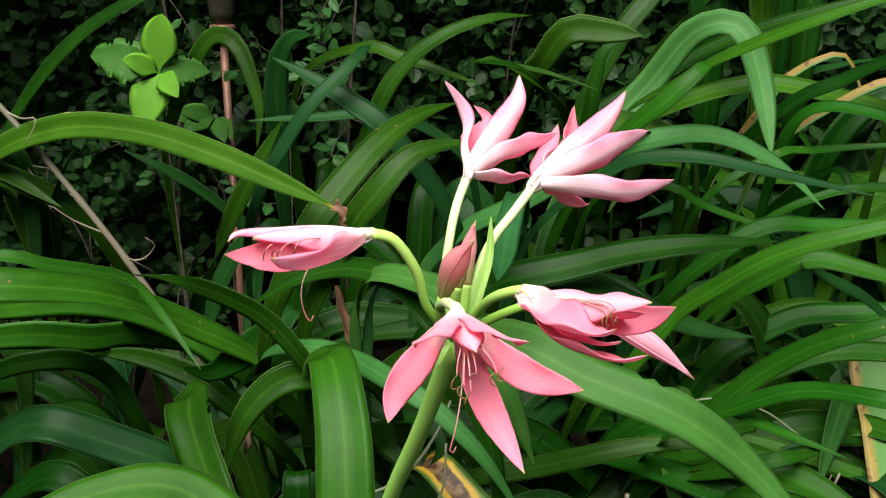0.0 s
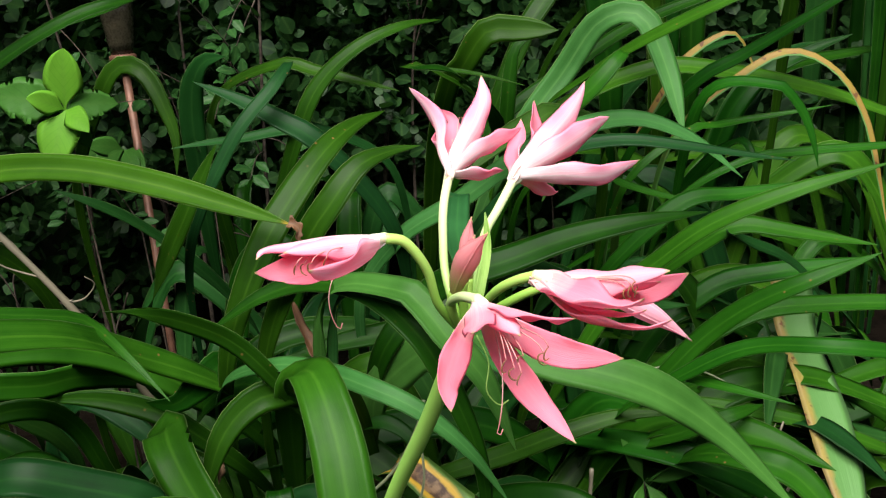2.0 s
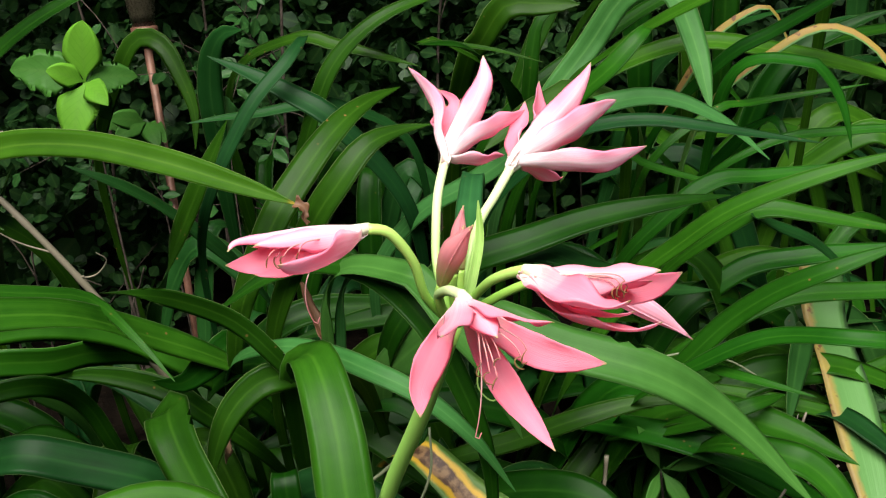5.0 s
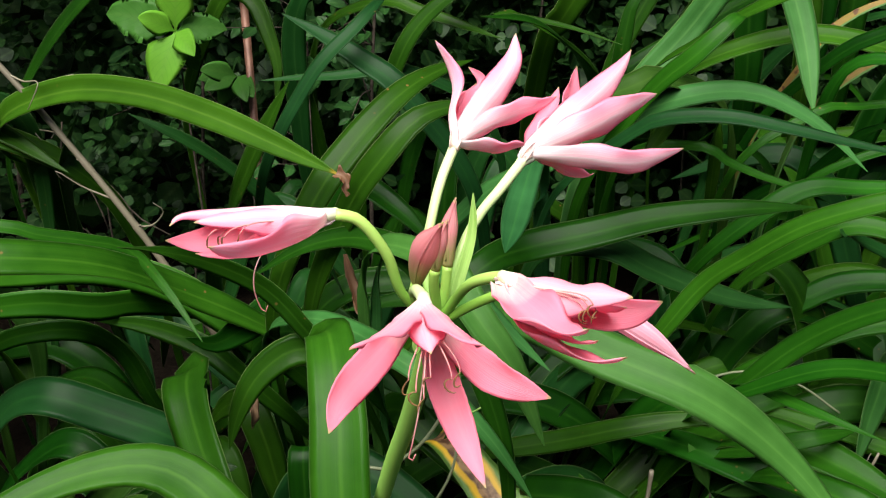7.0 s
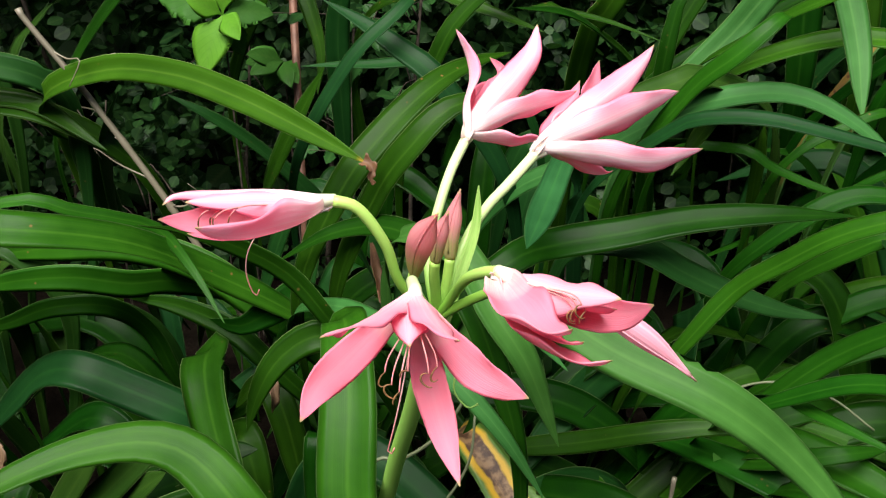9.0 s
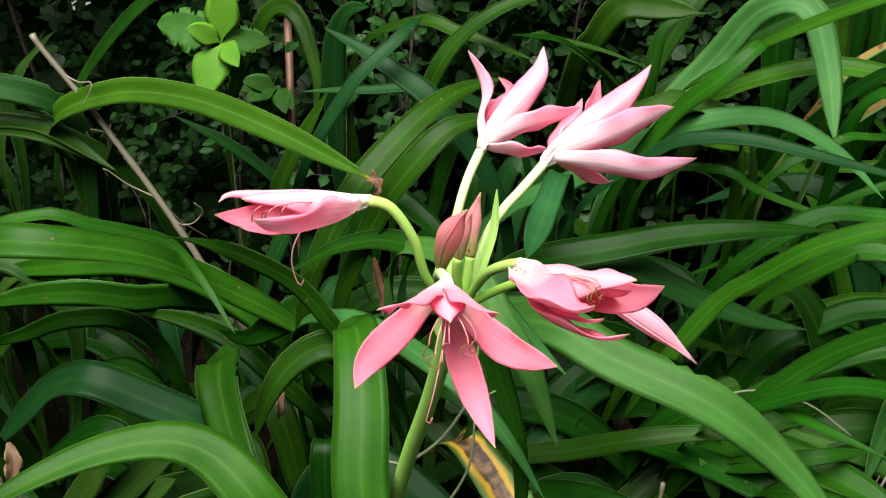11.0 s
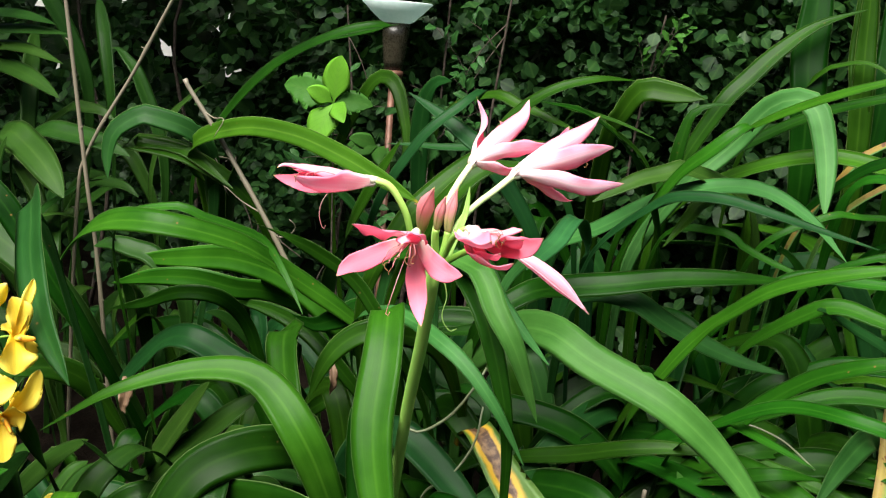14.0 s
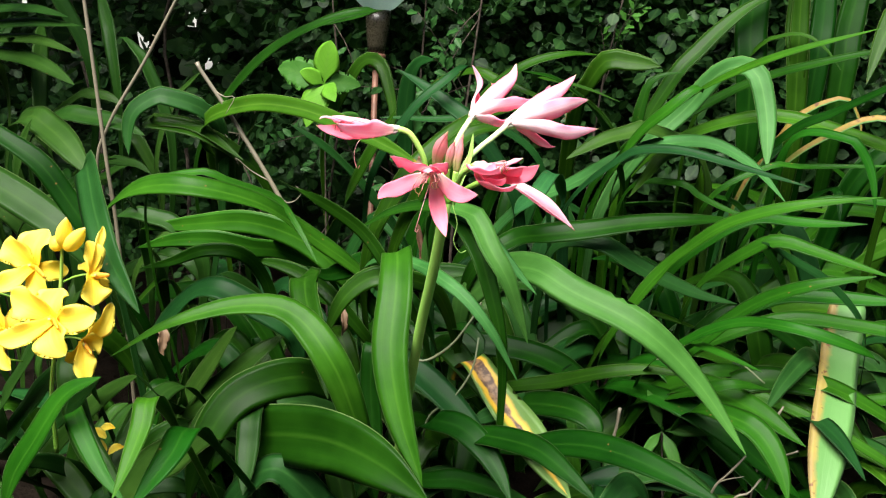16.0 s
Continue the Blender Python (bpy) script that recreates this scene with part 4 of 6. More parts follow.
strap_leaf(PLANTS["right"], 0.062, [(0.595, 1.300, 0.400), (0.635, 1.275, 0.384), (0.663, 1.250, 0.353), (0.683, 1.225, 0.316), (0.696, 1.200, 0.273)])
strap_leaf(PLANTS["far"], 0.024, [(0.653, 2.301, 1.191), (0.713, 2.277, 1.230), (0.773, 2.249, 1.238), (0.831, 2.223, 1.204), (0.878, 2.200, 1.145)])
strap_leaf(PLANTS["far"], 0.063, [(0.932, 1.900, 1.299), (0.907, 1.875, 1.256), (0.889, 1.850, 1.211), (0.874, 1.825, 1.164), (0.860, 1.800, 1.117)])
strap_leaf(PLANTS["far"], 0.037, [(0.717, 1.900, 0.980), (0.797, 1.850, 1.035), (0.876, 1.800, 1.089), (0.956, 1.750, 1.144), (1.036, 1.700, 1.199)])
strap_leaf(PLANTS["far"], 0.025, [(0.850, 1.899, 1.002), (0.946, 1.881, 1.031), (1.030, 1.859, 0.981), (1.085, 1.840, 0.888), (1.113, 1.821, 0.767), (1.132, 1.799, 0.635)], mat=STRAW, label='withered yellow leaf')
strap_leaf(PLANTS["far"], 0.077, [(0.837, 2.350, 1.163), (0.844, 2.375, 1.271), (0.843, 2.400, 1.380), (0.840, 2.425, 1.489), (0.836, 2.450, 1.598)])
strap_leaf(PLANTS["far"], 0.086, [(0.924, 2.400, 1.133), (0.929, 2.425, 1.251), (0.945, 2.450, 1.369), (0.953, 2.475, 1.488), (0.958, 2.500, 1.607)])
strap_leaf(PLANTS["far"], 0.056, [(0.773, 2.300, 1.176), (0.767, 2.313, 1.277), (0.763, 2.325, 1.379), (0.756, 2.337, 1.480), (0.748, 2.350, 1.582)])
strap_leaf(PLANTS["right"], 0.044, [(0.618, 1.601, 0.718), (0.674, 1.577, 0.748), (0.744, 1.549, 0.738), (0.824, 1.523, 0.721), (0.910, 1.497, 0.704)])
strap_leaf(PLANTS["right"], 0.052, [(0.634, 1.750, 0.522), (0.721, 1.741, 0.574), (0.823, 1.725, 0.587), (0.932, 1.711, 0.594), (1.043, 1.700, 0.603)])
strap_leaf(PLANTS["right"], 0.061, [(0.547, 1.701, 0.290), (0.641, 1.651, 0.332), (0.746, 1.602, 0.341), (0.848, 1.546, 0.298), (0.962, 1.496, 0.249)])
strap_leaf(PLANTS["far"], 0.040, [(0.803, 2.002, 0.784), (0.835, 1.979, 0.816), (0.857, 1.950, 0.833), (0.866, 1.919, 0.804), (0.869, 1.896, 0.753)])
strap_leaf(PLANTS["far"], 0.035, [(0.768, 2.095, 0.554), (0.693, 2.071, 0.667), (0.615, 2.037, 0.759), (0.510, 1.995, 0.786)])
strap_leaf(PLANTS["right"], 0.025, [(0.437, 1.750, 0.843), (0.490, 1.737, 0.817), (0.546, 1.725, 0.794), (0.606, 1.713, 0.775), (0.666, 1.699, 0.749)])
strap_leaf(PLANTS["far"], 0.021, [(0.735, 2.053, 0.985), (0.771, 2.049, 1.026), (0.821, 2.041, 1.058), (0.874, 2.038, 1.069), (0.911, 2.034, 1.014), (0.925, 2.024, 0.946)], mat=STRAW, label='withered yellow leaf')
strap_leaf(PLANTS["right"], 0.025, [(0.786, 1.800, 0.819), (0.926, 1.788, 0.830), (1.066, 1.775, 0.829), (1.207, 1.762, 0.826), (1.347, 1.750, 0.824)])
strap_leaf(PLANTS["right"], 0.043, [(0.585, 1.599, 0.498), (0.722, 1.591, 0.559), (0.878, 1.575, 0.562), (1.042, 1.560, 0.549), (1.210, 1.548, 0.536)])
strap_leaf(PLANTS["right"], 0.050, [(0.775, 1.649, 0.392), (0.910, 1.638, 0.355), (1.028, 1.627, 0.278), (1.136, 1.614, 0.178), (1.250, 1.598, 0.076)])
strap_leaf(PLANTS["right"], 0.035, [(0.684, 1.600, 0.311), (0.820, 1.575, 0.284), (0.948, 1.550, 0.237), (1.074, 1.525, 0.182), (1.200, 1.500, 0.128)])
strap_leaf(PLANTS["right"], 0.048, [(0.559, 1.600, 0.400), (0.490, 1.599, 0.364), (0.426, 1.601, 0.360), (0.369, 1.601, 0.345), (0.318, 1.596, 0.290)])
strap_leaf(PLANTS["right"], 0.042, [(0.548, 1.699, 0.732), (0.631, 1.700, 0.778), (0.720, 1.698, 0.777), (0.805, 1.699, 0.779), (0.889, 1.700, 0.787)])
strap_leaf(PLANTS["right"], 0.038, [(0.825, 1.750, 0.984), (0.863, 1.737, 0.951), (0.885, 1.725, 0.909), (0.896, 1.713, 0.863), (0.901, 1.700, 0.815)])
strap_leaf(PLANTS["front"], 0.067, [(-0.367, 1.550, 0.546), (-0.500, 1.563, 0.638), (-0.654, 1.576, 0.672), (-0.816, 1.587, 0.652), (-0.982, 1.599, 0.621)], hint=(0, -0.97, 0.15), mat=LEAF_MID)
strap_leaf(PLANTS["front"], 0.044, [(-0.380, 1.500, 0.497), (-0.437, 1.513, 0.541), (-0.503, 1.525, 0.567), (-0.573, 1.538, 0.579), (-0.647, 1.550, 0.578)])
strap_leaf(PLANTS["front"], 0.053, [(-0.226, 1.350, 0.625), (-0.273, 1.338, 0.611), (-0.310, 1.325, 0.576), (-0.334, 1.312, 0.529), (-0.349, 1.300, 0.474)])
strap_leaf(PLANTS["front"], 0.048, [(-0.233, 1.300, 0.474), (-0.229, 1.275, 0.386), (-0.214, 1.250, 0.300), (-0.199, 1.225, 0.216), (-0.186, 1.200, 0.132)], full=True, blunt=5)
strap_leaf(PLANTS["centre"], 0.063, [(-0.058, 1.200, 0.351), (0.002, 1.164, 0.360), (0.055, 1.125, 0.343), (0.100, 1.087, 0.309), (0.137, 1.050, 0.261)], full=True)
strap_leaf(PLANTS["centre"], 0.050, [(-0.063, 1.199, 0.207), (0.001, 1.177, 0.230), (0.062, 1.150, 0.238), (0.123, 1.124, 0.237), (0.186, 1.100, 0.237)])
strap_leaf(PLANTS["back"], 0.048, [(-0.612, 2.304, 1.029), (-0.555, 2.288, 1.093), (-0.499, 2.258, 1.076), (-0.465, 2.233, 1.008), (-0.442, 2.215, 0.923), (-0.450, 2.197, 0.834)], hint=(0, -0.9, 0.4))
strap_leaf(PLANTS["back"], 0.059, [(-0.396, 2.197, 0.899), (-0.391, 2.177, 0.981), (-0.375, 2.153, 1.052), (-0.341, 2.126, 1.099), (-0.292, 2.095, 1.108)], blunt=5, mat=LEAF_TEAL, hint=(0, -0.9, 0.4))
strap_leaf(PLANTS["back"], 0.043, [(-0.182, 2.100, 1.079), (-0.094, 2.067, 1.060), (-0.006, 2.033, 1.036), (0.080, 2.000, 1.010)])
strap_leaf(PLANTS["back"], 0.042, [(-0.372, 2.250, 0.770), (-0.379, 2.233, 0.833), (-0.385, 2.217, 0.896), (-0.389, 2.200, 0.959)])

strap_leaf(PLANTS["orchid"], 0.042, [(-0.429, 0.632, 0.575), (-0.420, 0.594, 0.543), (-0.415, 0.545, 0.507), (-0.420, 0.502, 0.461)], mat=LEAF_MID, full=True)
strap_leaf(PLANTS["orchid"], 0.034, [(-0.557, 0.619, 0.538), (-0.507, 0.579, 0.503), (-0.460, 0.549, 0.470), (-0.406, 0.522, 0.444)], mat=LEAF_MID, full=True)
strap_leaf(PLANTS["orchid_b"], 0.060, [(-0.384, 0.677, 0.508), (-0.381, 0.621, 0.492), (-0.390, 0.571, 0.465), (-0.401, 0.522, 0.440)], mat=LEAF_MID, full=True)
strap_leaf(PLANTS["orchid"], 0.050, [(-0.634, 0.559, 0.433), (-0.592, 0.563, 0.507), (-0.545, 0.580, 0.585), (-0.486, 0.589, 0.620)], mat=LEAF_MID, blunt=3.5)


def filler():
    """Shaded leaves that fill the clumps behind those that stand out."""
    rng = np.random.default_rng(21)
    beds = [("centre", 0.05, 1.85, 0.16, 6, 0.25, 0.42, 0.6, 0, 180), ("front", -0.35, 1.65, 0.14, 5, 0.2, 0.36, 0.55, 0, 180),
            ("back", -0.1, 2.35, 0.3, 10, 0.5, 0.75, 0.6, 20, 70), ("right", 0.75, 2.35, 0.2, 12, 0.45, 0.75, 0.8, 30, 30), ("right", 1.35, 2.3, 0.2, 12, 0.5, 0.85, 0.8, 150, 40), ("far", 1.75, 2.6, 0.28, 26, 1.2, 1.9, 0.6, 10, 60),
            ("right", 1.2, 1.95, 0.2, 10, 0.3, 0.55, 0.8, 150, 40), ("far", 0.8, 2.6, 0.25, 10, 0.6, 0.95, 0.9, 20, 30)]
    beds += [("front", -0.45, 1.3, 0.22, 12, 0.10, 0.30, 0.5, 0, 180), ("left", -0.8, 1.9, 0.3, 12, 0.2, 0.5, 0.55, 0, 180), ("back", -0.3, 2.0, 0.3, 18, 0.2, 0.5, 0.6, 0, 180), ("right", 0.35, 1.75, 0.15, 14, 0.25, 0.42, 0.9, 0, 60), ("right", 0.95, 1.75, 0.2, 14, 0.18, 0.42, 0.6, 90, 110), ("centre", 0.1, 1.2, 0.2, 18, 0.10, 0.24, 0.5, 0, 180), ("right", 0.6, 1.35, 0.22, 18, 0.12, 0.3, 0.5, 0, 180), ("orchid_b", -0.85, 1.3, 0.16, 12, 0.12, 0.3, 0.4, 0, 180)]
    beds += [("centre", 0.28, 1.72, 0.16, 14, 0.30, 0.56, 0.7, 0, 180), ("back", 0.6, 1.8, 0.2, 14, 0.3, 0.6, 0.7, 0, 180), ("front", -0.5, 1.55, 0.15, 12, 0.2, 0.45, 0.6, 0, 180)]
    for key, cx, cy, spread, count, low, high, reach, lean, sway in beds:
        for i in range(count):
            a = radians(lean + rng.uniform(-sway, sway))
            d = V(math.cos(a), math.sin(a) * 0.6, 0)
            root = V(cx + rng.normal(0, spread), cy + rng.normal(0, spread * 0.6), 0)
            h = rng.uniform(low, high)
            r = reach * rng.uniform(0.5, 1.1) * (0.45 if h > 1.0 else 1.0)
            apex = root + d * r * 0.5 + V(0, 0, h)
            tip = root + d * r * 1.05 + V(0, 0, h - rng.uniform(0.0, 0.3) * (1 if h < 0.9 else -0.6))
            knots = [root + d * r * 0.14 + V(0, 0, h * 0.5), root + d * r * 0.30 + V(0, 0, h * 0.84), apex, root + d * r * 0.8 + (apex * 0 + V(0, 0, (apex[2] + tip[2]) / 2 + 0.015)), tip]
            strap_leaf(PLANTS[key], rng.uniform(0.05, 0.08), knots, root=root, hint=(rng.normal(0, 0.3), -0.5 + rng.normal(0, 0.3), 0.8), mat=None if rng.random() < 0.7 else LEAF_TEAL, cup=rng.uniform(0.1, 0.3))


filler()


def orchid_leaves():
    """Leathery oval leaves that crowd the orchid clumps."""
    rng = np.random.default_rng(33)
    for key, cx, cy, sx, sy, count, low, high in (("orchid", -0.85, 0.95, 0.16, 0.08, 12, 0.05, 0.25), ("orchid_b", -0.5, 1.3, 0.14, 0.08, 12, 0.05, 0.3), ("orchid_c", -1.3, 1.75, 0.25, 0.14, 34, 0.2, 0.8), ("orchid_c", -1.75, 2.15, 0.3, 0.12, 26, 0.4, 1.3)):
        for i in range(count):
            a = rng.uniform(0, 2 * math.pi)
            d = unit(V(math.cos(a), math.sin(a) * 0.7, rng.uniform(0.1, 1.2)))
            first = V(cx + rng.normal(0, sx), cy + rng.normal(0, sy), rng.uniform(low, high))
            length = rng.uniform(0.14, 0.26)
            knots = [first, first + d * length * 0.35, first + d * length * 0.7 + V(0, 0, -0.01), first + d * length + V(0, 0, -0.04)]
            strap_leaf(PLANTS[key], rng.uniform(0.04, 0.06), knots, root=V(first[0], first[1] + 0.05, 0), hint=(rng.normal(0, 0.4), -0.6, 0.7), mat=ORCHID_LEAF, blunt=4.0)


orchid_leaves()


# ---- the pink flowers ----
U = V(0.012, 0.825, 0.905)
LILY = PLANTS["centre"]
SCAPE_LINE = spline([V(-0.20, 1.40, 0.0), V(-0.138, 1.22, 0.30), V(-0.068, 1.03, 0.60), V(-0.024, 0.92, 0.76), U + V(0, 0, 0.004)], 30)
tube("flower_stem", SCAPE_LINE, np.linspace(0.0115, 0.0095, 30), LILY, SCAPE, 14, "thick smooth green flower stem")


def tepal(flower, throat, knots, width, facing, cup, peak, out):
    """One petal from the throat along its midline; facing: where its inner side looks."""
    line = spline(np.vstack([throat, np.asarray(knots, float)]), 44)
    v = np.linspace(0, 1, 44)
    w = width * (0.15 + 0.85 * np.sin(np.clip(v / peak, 0, 1) * math.pi / 2) ** 0.9) * np.maximum(1 - np.clip((v - peak) / (1 - peak), 0, 1) ** 1.95, 0)
    w = np.maximum(w, 0.0009)
    seed = float(abs(knots[-1][0] * 311 + knots[-1][2] * 173)) % 6.28
    cups = cup * (1 - 0.55 * smooth(v, 0.35, 0.95)) + 0.35 * (1 - smooth(v, 0.0, 0.3))
    return ribbon("petal", line, w, facing, flower, [TEPAL_IN, out], cup=cups, thick=0.0010, across=12, wave=0.085, waves=1.8 + 0.25 * seed, crease=1.8, seed=seed, nibble=0.02)


def flower(label, way, throat, petals, out, stalk, radius=(0.0040, 0.0050), stamens=(), style=None, droop=V(0, 0, -1)):
    """A bloom on its stalk, with six petals, stamens and a style."""
    stem = tube("flower", spline([U, *way, throat], 30), np.linspace(*radius, 30), LILY, stalk, 12, label)
    ends = [np.asarray(p[0][-1], float) for p in petals]
    axis = unit(np.mean([e - throat for e in ends], 0))
    cone = np.linspace(0, 1, 14)
    flare = radius[1] * (0.98 + 0.22 * smooth(cone, 0.0, 0.7)) * np.sqrt(np.maximum(1 - np.clip((cone - 0.7) / 0.3, 0, 1) ** 2, 0.02))
    tube("throat", throat + axis * (-0.003 + 0.022 * cone)[:, None], flare, stem, CUFF, 14)
    for knots, width, facing, cup, peak in petals:
        tepal(stem, throat, knots, width, facing, cup, peak, out)
    for i, end in enumerate(stamens):
        mid = throat + axis * 0.055 + (end - throat) * 0.1
        fil = bezier(throat + axis * 0.01, mid, end + droop * -0.012 - axis * 0.008, end, 14)
        st = tube("stamen", fil, np.linspace(0.0007, 0.0005, 14), stem, FILAMENT, 5)
        a = np.linspace(0, 1, 14)
        side = unit(np.cross(axis, V(0.3, 0.2, 0.9) if i % 2 else V(-0.5, 0.3, 0.6)))
        turn = 3.0 + 1.1 * math.sin(i * 2.3)
        arc = end + 0.0052 * (np.sin(a * turn)[:, None] * side + (1 - np.cos(a * turn))[:, None] * droop * 0.9)
        tube("anther", arc, 0.0003 + 0.0004 * np.sin(a * math.pi), st, ANTHER, 5)
    if style is not None:
        mid = throat + axis * 0.06
        line = np.vstack([bezier(throat, mid, (mid + style) / 2 + axis * 0.02, style, 24), [style + V(0.003, 0, -0.002), style + V(0.005, 0, 0.003)]])
        tube("style", line, 0.00055, stem, FILAMENT, 5)
    return stem


A_T, B_T, C_T, D_T, E_T, F_T = V(-0.063, 0.770, 1.029), V(0.024, 0.944, 1.037), V(0.090, 0.923, 1.031), V(0.011, 0.717, 0.979), V(0.072, 0.746, 0.985), V(0.119, 0.780, 0.959)
flower("half-open pink bloom nodding on a curved pale green stalk", [V(-0.014, 0.80, 0.948), V(-0.024, 0.785, 0.989), V(-0.043, 0.775, 1.021)], A_T, [
    ([(-0.064, 0.770, 1.029), (-0.085, 0.748, 1.036), (-0.110, 0.724, 1.043), (-0.130, 0.706, 1.046), (-0.149, 0.691, 1.048)], 0.030, (0, 0.5, -0.85), 0.6, 0.5),
    ([(-0.064, 0.771, 1.031), (-0.109, 0.757, 1.038), (-0.147, 0.733, 1.042), (-0.166, 0.715, 1.045), (-0.172, 0.704, 1.041)], 0.022, (0, 0.25, -0.97), 0.6, 0.5),
    ([(-0.066, 0.769, 1.025), (-0.079, 0.734, 1.022), (-0.098, 0.701, 1.024), (-0.115, 0.675, 1.030), (-0.130, 0.659, 1.041)], 0.040, (0, 0.88, 0.42), 0.6, 0.55),
    ([(-0.067, 0.768, 1.025), (-0.107, 0.757, 1.020), (-0.138, 0.738, 1.019), (-0.159, 0.717, 1.024), (-0.174, 0.698, 1.032)], 0.026, (0, -0.85, 0.5), 0.35, 0.6),
    ([(-0.066, 0.768, 1.023), (-0.100, 0.747, 1.014), (-0.129, 0.722, 1.013), (-0.145, 0.707, 1.017), (-0.153, 0.698, 1.022)], 0.024, (0, -0.2, 0.95), 0.5, 0.5),
    ([(-0.065, 0.769, 1.028), (-0.108, 0.766, 1.026), (-0.137, 0.742, 1.032), (-0.154, 0.713, 1.040)], 0.024, (0, -0.7, -0.5), 0.4, 0.5),
], TEPAL_OUT, ARCHED,
       stamens=[V(-0.116, 0.688, 1.040), V(-0.128, 0.690, 1.037), V(-0.140, 0.692, 1.037), V(-0.134, 0.700, 1.034)], style=V(-0.113, 0.716, 0.970))
flower("open pink bloom seen from its white-ribbed back", [V(0.002, 0.85, 0.956), V(0.007, 0.89, 0.99), V(0.014, 0.92, 1.015)], B_T, [
    ([(0.024, 0.947, 1.045), (0.020, 0.973, 1.065), (0.023, 1.001, 1.086), (0.017, 1.029, 1.106), (0.002, 1.061, 1.127)], 0.027, (0.95, 0.5, 0.1), 0.55, 0.5),
    ([(0.028, 0.947, 1.046), (0.049, 0.967, 1.070), (0.069, 0.990, 1.091), (0.082, 1.016, 1.111), (0.086, 1.044, 1.135)], 0.03, (0.1, 0.95, 0.25), 0.45, 0.5),
    ([(0.029, 0.947, 1.043), (0.060, 0.967, 1.056), (0.090, 0.991, 1.063), (0.110, 1.011, 1.066), (0.128, 1.031, 1.072)], 0.029, (-0.1, 0.9, 0.4), 0.5, 0.55),
    ([(0.028, 0.946, 1.041), (0.048, 0.962, 1.035), (0.067, 0.976, 1.029), (0.081, 0.988, 1.029), (0.098, 1.002, 1.029)], 0.026, (0, 0.7, 0.7), 0.4, 0.55),
    ([(0.027, 0.947, 1.046), (0.039, 1.011, 1.062), (0.049, 1.047, 1.077), (0.049, 1.063, 1.087), (0.036, 1.080, 1.096)], 0.024, (-0.2, -1, -0.1), 0.35, 0.5),
    ([(0.026, 0.947, 1.046), (0.029, 1.026, 1.054), (0.039, 1.067, 1.066), (0.044, 1.085, 1.077)], 0.034, (0.1, -1, 0), 0.3, 0.6),
], TEPAL_OUT, TUBE,
       stamens=[V(0.06, 1.06, 1.085), V(0.05, 1.07, 1.07)])
flower("open pink bloom seen from its white-ribbed back", [V(0.034, 0.85, 0.968), V(0.051, 0.88, 0.993), V(0.069, 0.90, 1.010)], C_T, [
    ([(0.094, 0.926, 1.039), (0.131, 0.943, 1.065), (0.164, 0.964, 1.088), (0.184, 0.983, 1.105), (0.198, 1.001, 1.123)], 0.029, (-0.2, 0.9, -0.1), 0.5, 0.52),
    ([(0.096, 0.926, 1.038), (0.142, 0.940, 1.052), (0.181, 0.962, 1.066), (0.206, 0.980, 1.076), (0.224, 0.993, 1.081)], 0.037, (-0.1, 0.9, 0.3), 0.5, 0.52),
    ([(0.097, 0.925, 1.036), (0.146, 0.927, 1.033), (0.179, 0.931, 1.027), (0.206, 0.939, 1.026), (0.246, 0.956, 1.035)], 0.029, (-0.05, 0.92, 0.3), 0.42, 0.55),
    ([(0.096, 0.927, 1.041), (0.113, 0.996, 1.055), (0.125, 1.025, 1.068), (0.131, 1.043, 1.080)], 0.026, (-0.4, -0.9, 0), 0.4, 0.5),
    ([(0.097, 0.927, 1.041), (0.126, 0.982, 1.054), (0.142, 1.019, 1.074), (0.150, 1.050, 1.100)], 0.03, (0.3, -0.9, -0.2), 0.35, 0.6),
    ([(0.098, 0.925, 1.035), (0.126, 0.971, 1.014), (0.147, 1.000, 0.997), (0.159, 1.015, 0.991), (0.170, 1.030, 0.991)], 0.022, (-0.1, 0.6, 0.8), 0.5, 0.6),
], TEPAL_OUT, TUBE,
       stamens=[V(0.19, 1.04, 1.06), V(0.18, 1.05, 1.05)])
